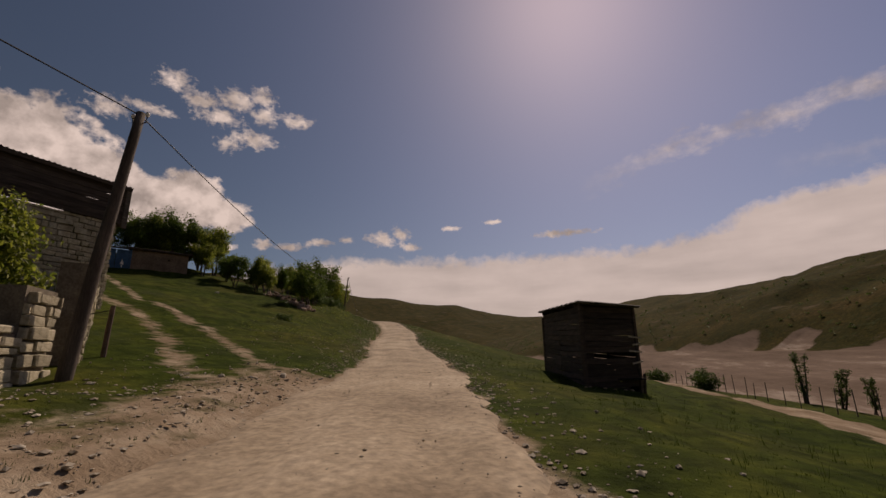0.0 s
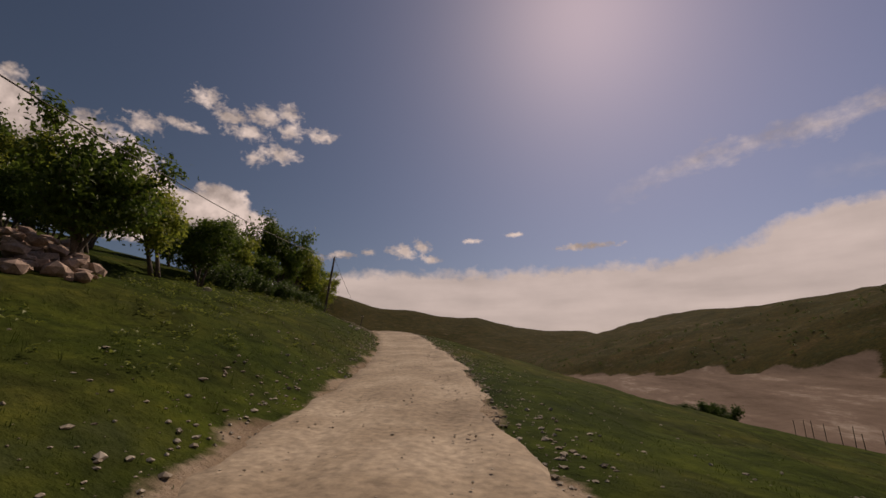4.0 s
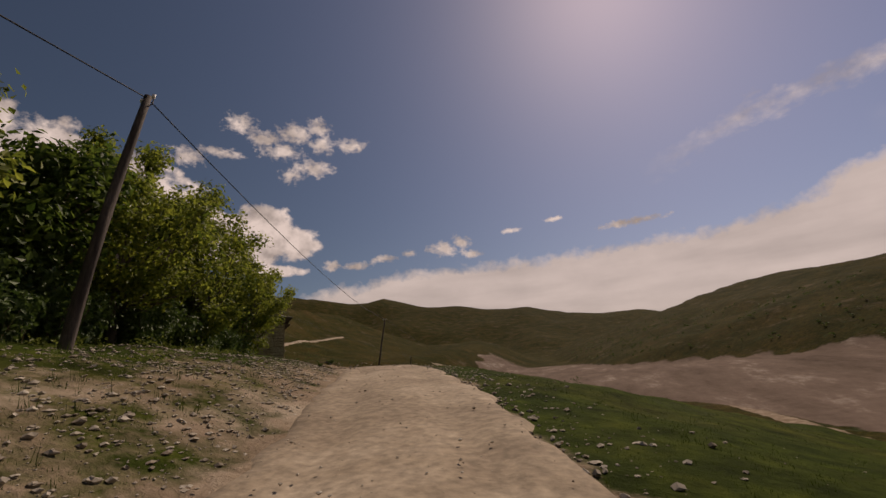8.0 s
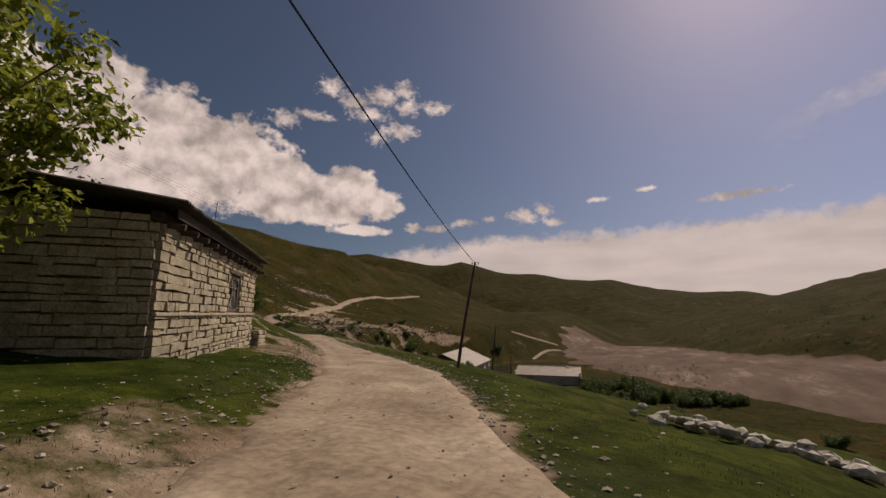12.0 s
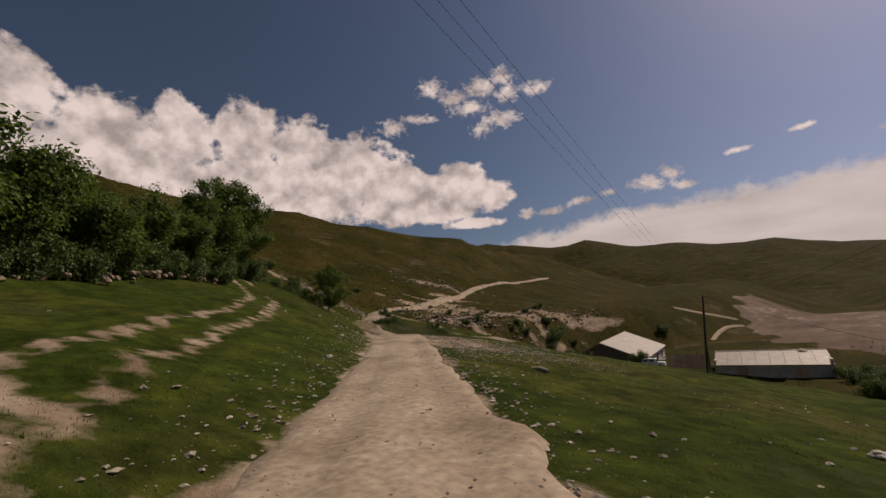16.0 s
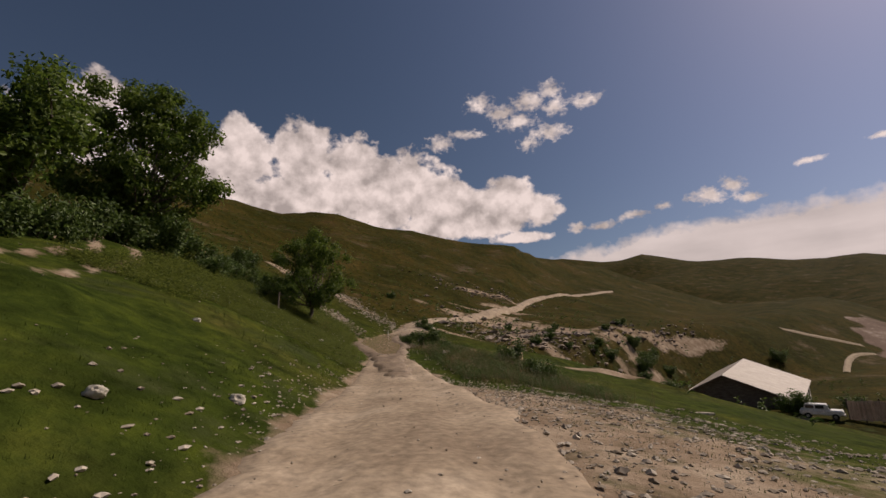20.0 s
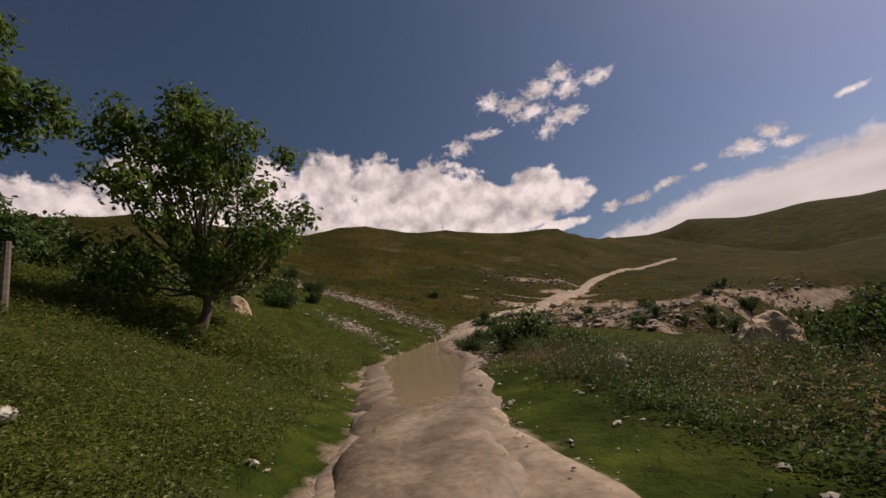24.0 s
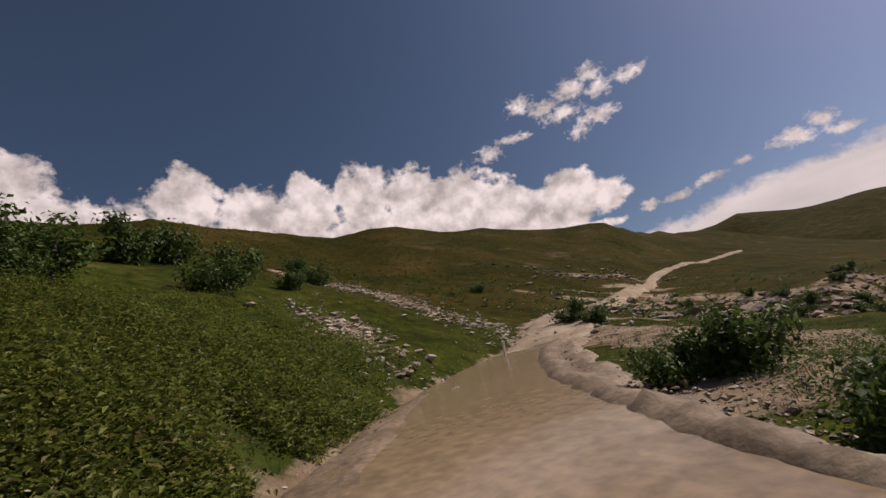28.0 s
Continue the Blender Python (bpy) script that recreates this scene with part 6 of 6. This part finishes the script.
def scatter_grass(name, n, region, tall, wide, blades, mat, label, seed, lean=.5, floor=0.0):
    r = np.random.default_rng(seed)
    x, y = region(n, r)
    keep = waves(x, y, 3.2, seed) + .6 * waves(x, y, 1.1, seed + 1) > floor
    x, y = x[keep], y[keep]
    s, lat, _ = beside(x, y)
    e = np.where(lat > 0, np.interp(s, EDGE[:, 0], EDGE[:, 1]), np.interp(s, EDGE[:, 0], EDGE[:, 2]))
    keep = np.abs(lat) > e + r.uniform(-.1, .7, len(x))
    x, y = x[keep], y[keep]
    n = len(x)
    z = height(x, y)
    x, y, z = (np.repeat(q, blades) for q in (x, y, z))
    m = n * blades
    x, y = x + r.normal(0, wide * 2.5, m), y + r.normal(0, wide * 2.5, m)
    h = r.uniform(tall[0], tall[1], m)
    a, b = r.random(m) * 6.283, r.random(m) * 6.283
    w = wide * r.uniform(.6, 1.3, m)
    lx, ly = np.cos(b) * h * lean * r.random(m), np.sin(b) * h * lean * r.random(m)
    p0 = np.stack([x - np.cos(a) * w / 2, y - np.sin(a) * w / 2, z - .03], 1)
    p1 = np.stack([x + np.cos(a) * w / 2, y + np.sin(a) * w / 2, z - .03], 1)
    p2 = np.stack([x + lx, y + ly, z + h], 1)
    verts = np.stack([p0, p1, p2], 1).reshape(-1, 3)
    tagged(from_arrays(name, verts, np.arange(3 * m).reshape(m, 3), mat), label, "grass", kind="stuff")


def scatter_weeds(name, n, region, tall, leaf, per, mat, label, seed, floor=-.6):
    r = np.random.default_rng(seed)
    x, y = region(n, r)
    g = waves(x, y, 2.6, seed) + .5 * waves(x, y, .9, seed + 1)
    x, y, g = x[g > floor], y[g > floor], g[g > floor]
    n = len(x)
    z = height(x, y)
    hh = (tall[0] + (tall[1] - tall[0]) * r.random(n) ** 1.4) * (.6 + .5 * np.clip(g, 0, 1.5))
    x, y, z, hh = (np.repeat(q, per) for q in (x, y, z, hh))
    m = n * per
    f = r.random(m) ** .7
    c = np.stack([x + r.normal(0, .09, m), y + r.normal(0, .09, m), z + hh * f], 1)
    a = r.random(m) * 6.283
    t = np.stack([np.cos(a), np.sin(a), r.uniform(-.5, .7, m)], 1)
    t /= np.linalg.norm(t, axis=1)[:, None]
    w = np.cross(t, np.stack([r.normal(0, .4, m), r.normal(0, .4, m), np.ones(m)], 1))
    w /= np.linalg.norm(w, axis=1)[:, None]
    sz = (leaf * r.uniform(.5, 1.3, m))[:, None]
    tip = c + t * sz * 2
    mid = c + t * sz + np.array([0, 0, .25]) * sz
    verts = np.stack([c, mid - w * sz * .45, tip - np.array([0, 0, .3]) * sz, mid + w * sz * .45], 1).reshape(-1, 3)
    tagged(from_arrays(name, verts, np.arange(4 * m).reshape(m, 4), mat), label, "weeds", kind="stuff")


near_left = spread([(-4, 172, 1.0, 4.5, 5), (-4, 172, 4.5, 12, 4)])
near_right = spread([(-4, 172, -4.5, -1.0, 5), (-4, 172, -13, -4.5, 4)])
scatter_grass("grass", 62000, near_left, (.01, .035), .010, 4, M_GRASS, "short green meadow grass", 61, floor=-.9)
scatter_grass("grass", 62000, near_right, (.01, .035), .010, 4, M_GRASS, "short green meadow grass", 63, floor=-.9)
scatter_grass("tall_grass", 4500, spread([(136, 172, -6, -1.2, 3), (136, 172, 1.2, 8, 3), (30, 66, 2.2, 9, 2), (0, 30, -9, -3, 1.5)]), (.06, .2), .010, 6, M_GRASS, "taller rank grass", 65)
scatter_grass("dry_stalks", 1700, spread([(136, 150, -7, -1.9, 6), (50, 66, 6, 9, 1)]), (.2, .6), .010, 3, M_DRY, "dry brown stalks", 67)
scatter_weeds("withered_scrub", 2600, spread([(138, 150, -7.5, -1.9, 5)]), (.12, .55), .018, 22, M_DRY, "withered brown scrub among the green", 83, -.1)
scatter_weeds("bank_weeds", 18000, spread([(147.5, 160, 1.75, 6, 7), (150, 163, 2.3, 8, 3), (138, 148, 6, 10, 1.2)]), (.08, .75), .036, 17, M_WEED, "dense leafy weeds covering the bank", 71)
scatter_weeds("roadside_herbs", 6500, spread([(140, 148.5, 1.4, 6.5, 4)]), (.06, .42), .019, 20, M_WEED, "leafy herbs and clover beside the road", 72, -.75)
scatter_weeds("roadside_thicket", 5200, spread([(138, 147, -7.5, -1.9, 7), (147, 153, -5.5, -2.8, 3), (153, 166, -5, -2.4, 1)]), (.12, .5), .024, 26, M_BUSHLEAF, "brownish green thicket beside the mud", 73, -.2)
scatter_weeds("fading_weeds", 2600, spread([(147.5, 159, 1.9, 5.5, 4), (140, 148, -6, -1.9, 2), (150, 160, -5, -2.6, 1)]), (.15, .6), .034, 10, M_WEED_DRY, "browning weeds among the green", 87, .25)
scatter_weeds("slope_herbs", 2600, spread([(38, 62, 5, 9, 2), (64, 82, 4, 8, 1), (20, 38, 3, 8, 1)]), (.08, .3), .045, 9, M_WEED, "leafy herbs on the slope", 75, .1)


M_PETAL = leafy("white_petals", (.55, .55, .5), (.8, .8, .76), 0.2)
scatter_weeds("white_flowers", 420, spread([(139, 152, 1.8, 7, 4), (150, 160, 1.9, 5, 1)]), (.15, .6), .016, 7, M_PETAL, "small white flowers among the weeds", 85, -.1)


def hill_scrub(n, r):
    az, d = np.radians(r.uniform(25, 120, n)), 30 + 170 * r.random(n) ** .8
    return HUB[0] - np.sin(az) * d, HUB[1] + np.cos(az) * d


scatter_weeds("hill_scrub", 9000, hill_scrub, (.12, .5), .14, 9, M_BUSHLEAF, "low dark scrub on the hill", 77, .1)


def valley_scrub(n, r):
    return r.uniform(-122, -20, n), r.uniform(135, 235, n)


scatter_weeds("valley_scrub", 2600, valley_scrub, (.3, 1.4), .22, 12, M_BUSHLEAF, "hedges and scrub round the farm", 79, .55)


def far_scrub(n, r):
    y = r.uniform(60, 620, n)
    return foot_x(y) + r.uniform(5, 110, n), y


scatter_weeds("far_scrub", 2600, far_scrub, (.4, 1.6), .45, 8, M_BUSHLEAF, "dark scrub on the far hillside", 81, .35)

# ---- understorey of the tree rows ----
for k in range(34):
    f = k / 33
    if k % 2:
        x, y = -20.0 - 4.6 * f + rng.uniform(-.5, .6), 40 + 18 * f
    else:
        x, y = -24.5 - 9.5 * f + rng.uniform(-.6, .6), 56.5 + 16 * f
    stand(B[k % 2], x, y, rng.uniform(0, 360), rng.uniform(.8, 1.2), .05, label="dark tangled bush under the trees")
for k in range(20):
    f = k / 19
    stand(B[k % 2], -51.5 - 28 * f + rng.uniform(-.6, .6), 84.5 + 20.5 * f + rng.uniform(-.6, .6), rng.uniform(0, 360), rng.uniform(.9, 1.4), .05, label="dark bush at the foot of the trees")

# ---- mud and puddle ----
LIP = ([144, 147, 149, 151, 154, 158, 162, 165.5], [.4, .7, 1.1, 1.5, 1.7, 1.3, .65, .0])


def mud_and_water():
    ss, uu = np.arange(137, 169, .16), np.linspace(-2.7, 2.9, 44)
    gs, gu = np.meshgrid(ss, uu, indexing="ij")
    x, y = road_point(gs.ravel(), gu.ravel())
    x, y = x.reshape(gs.shape), y.reshape(gs.shape)
    px, py = road_point(ss, np.zeros(len(ss)))
    base = np.repeat(beside(px, py)[2][:, None], len(uu), 1)
    right = -np.interp(gs, *LIP)
    left = np.interp(gs, [144, 149, 153, 158, 162, 166], [.45, .5, .65, 1.1, 1.8, 2.2])
    inside = ease(0, .35, gu - right) * ease(0, .5, left - gu) * ease(144.5, 147.5, gs) * ease(167, 163, gs)
    z = base + .075 + .018 * waves(x, y, 1.3, 90) + .014 * waves(x, y, .5, 91) + .034 * waves(x, y, .42, 94) * ease(.1, .4, right - gu + .3) - .2 * inside
    # tyre ruts, and the crumbling lip on the valley side
    for c, w, dep in ((right - .12, .10, -.05), (right - .5, .14, .05), (right - .85, .12, .03), (left + .3, .16, .03)):
        z = z - dep * np.exp(-((gu - c + .05 * np.sin(gs * 2.3)) / w) ** 2) * ease(148, 151, gs) * (1 + .35 * waves(x, y, .7, 92))
    reach = np.where(gu > 0, np.interp(gs, [137, 144, 154, 160, 169], [.4, .8, 1.3, 2.1, .7]), np.interp(gs, [137, 143, 145, 147, 149, 152, 160, 169], [.4, .5, .85, 1.15, 1.5, 2.1, 2.0, .4]))
    z = z - .3 * ease(-.25, .25, np.abs(gu) - reach + .2 * waves(x, y, 1.6, 93)) - .2 * ease(138.5, 137, gs) - .2 * ease(167.5, 169, gs)
    n, c = x.shape
    i = np.arange(n * c).reshape(n, c)
    f = np.stack([i[:-1, :-1], i[1:, :-1], i[1:, 1:], i[:-1, 1:]], -1).reshape(-1, 4)[:, ::-1]
    tagged(from_arrays("mud", np.stack([x.ravel(), y.ravel(), z.ravel()], 1), f, M_MUD, smooth=True), "wet brown mud of the road, churned into ruts", "mud", kind="structure")
    keep = (inside > .002).reshape(n, c)
    wet = keep[:-1, :-1] | keep[1:, 1:] | keep[1:, :-1] | keep[:-1, 1:]
    wet[:, 1:-1] |= wet[:, 2:] | wet[:, :-2]
    zw = base + .052
    g = np.stack([i[:-1, :-1], i[1:, :-1], i[1:, 1:], i[:-1, 1:]], -1)[wet][:, ::-1]
    used, g = np.unique(g, return_inverse=True)
    v = np.stack([x.ravel(), y.ravel(), zw.ravel()], 1)[used]
    tagged(from_arrays("puddle", v, g.reshape(-1, 4), M_WATER, smooth=True), "brown muddy puddle filling the wheel track", "puddle", kind="structure")


mud_and_water()


def clods(n, r):
    s = r.uniform(148, 166, n)
    return road_point(s, -np.interp(s, *LIP) - .35 + r.normal(0, .25, n))


M_CLOD = leafy("mud_clods", (.10, .07, .045), (.24, .18, .12), 0.0)
scatter_stones("mud_clods", 900, clods, (.015, .06), M_CLOD, "dark clods of churned mud", 6, True)
scatter_stones("rut_stones", 700, spread([(150, 166, -3.6, -1.9, 3), (140, 152, -4, -1.6, 1)]), (.015, .055), LOOSE, "pale broken stones beside the mud", 8)
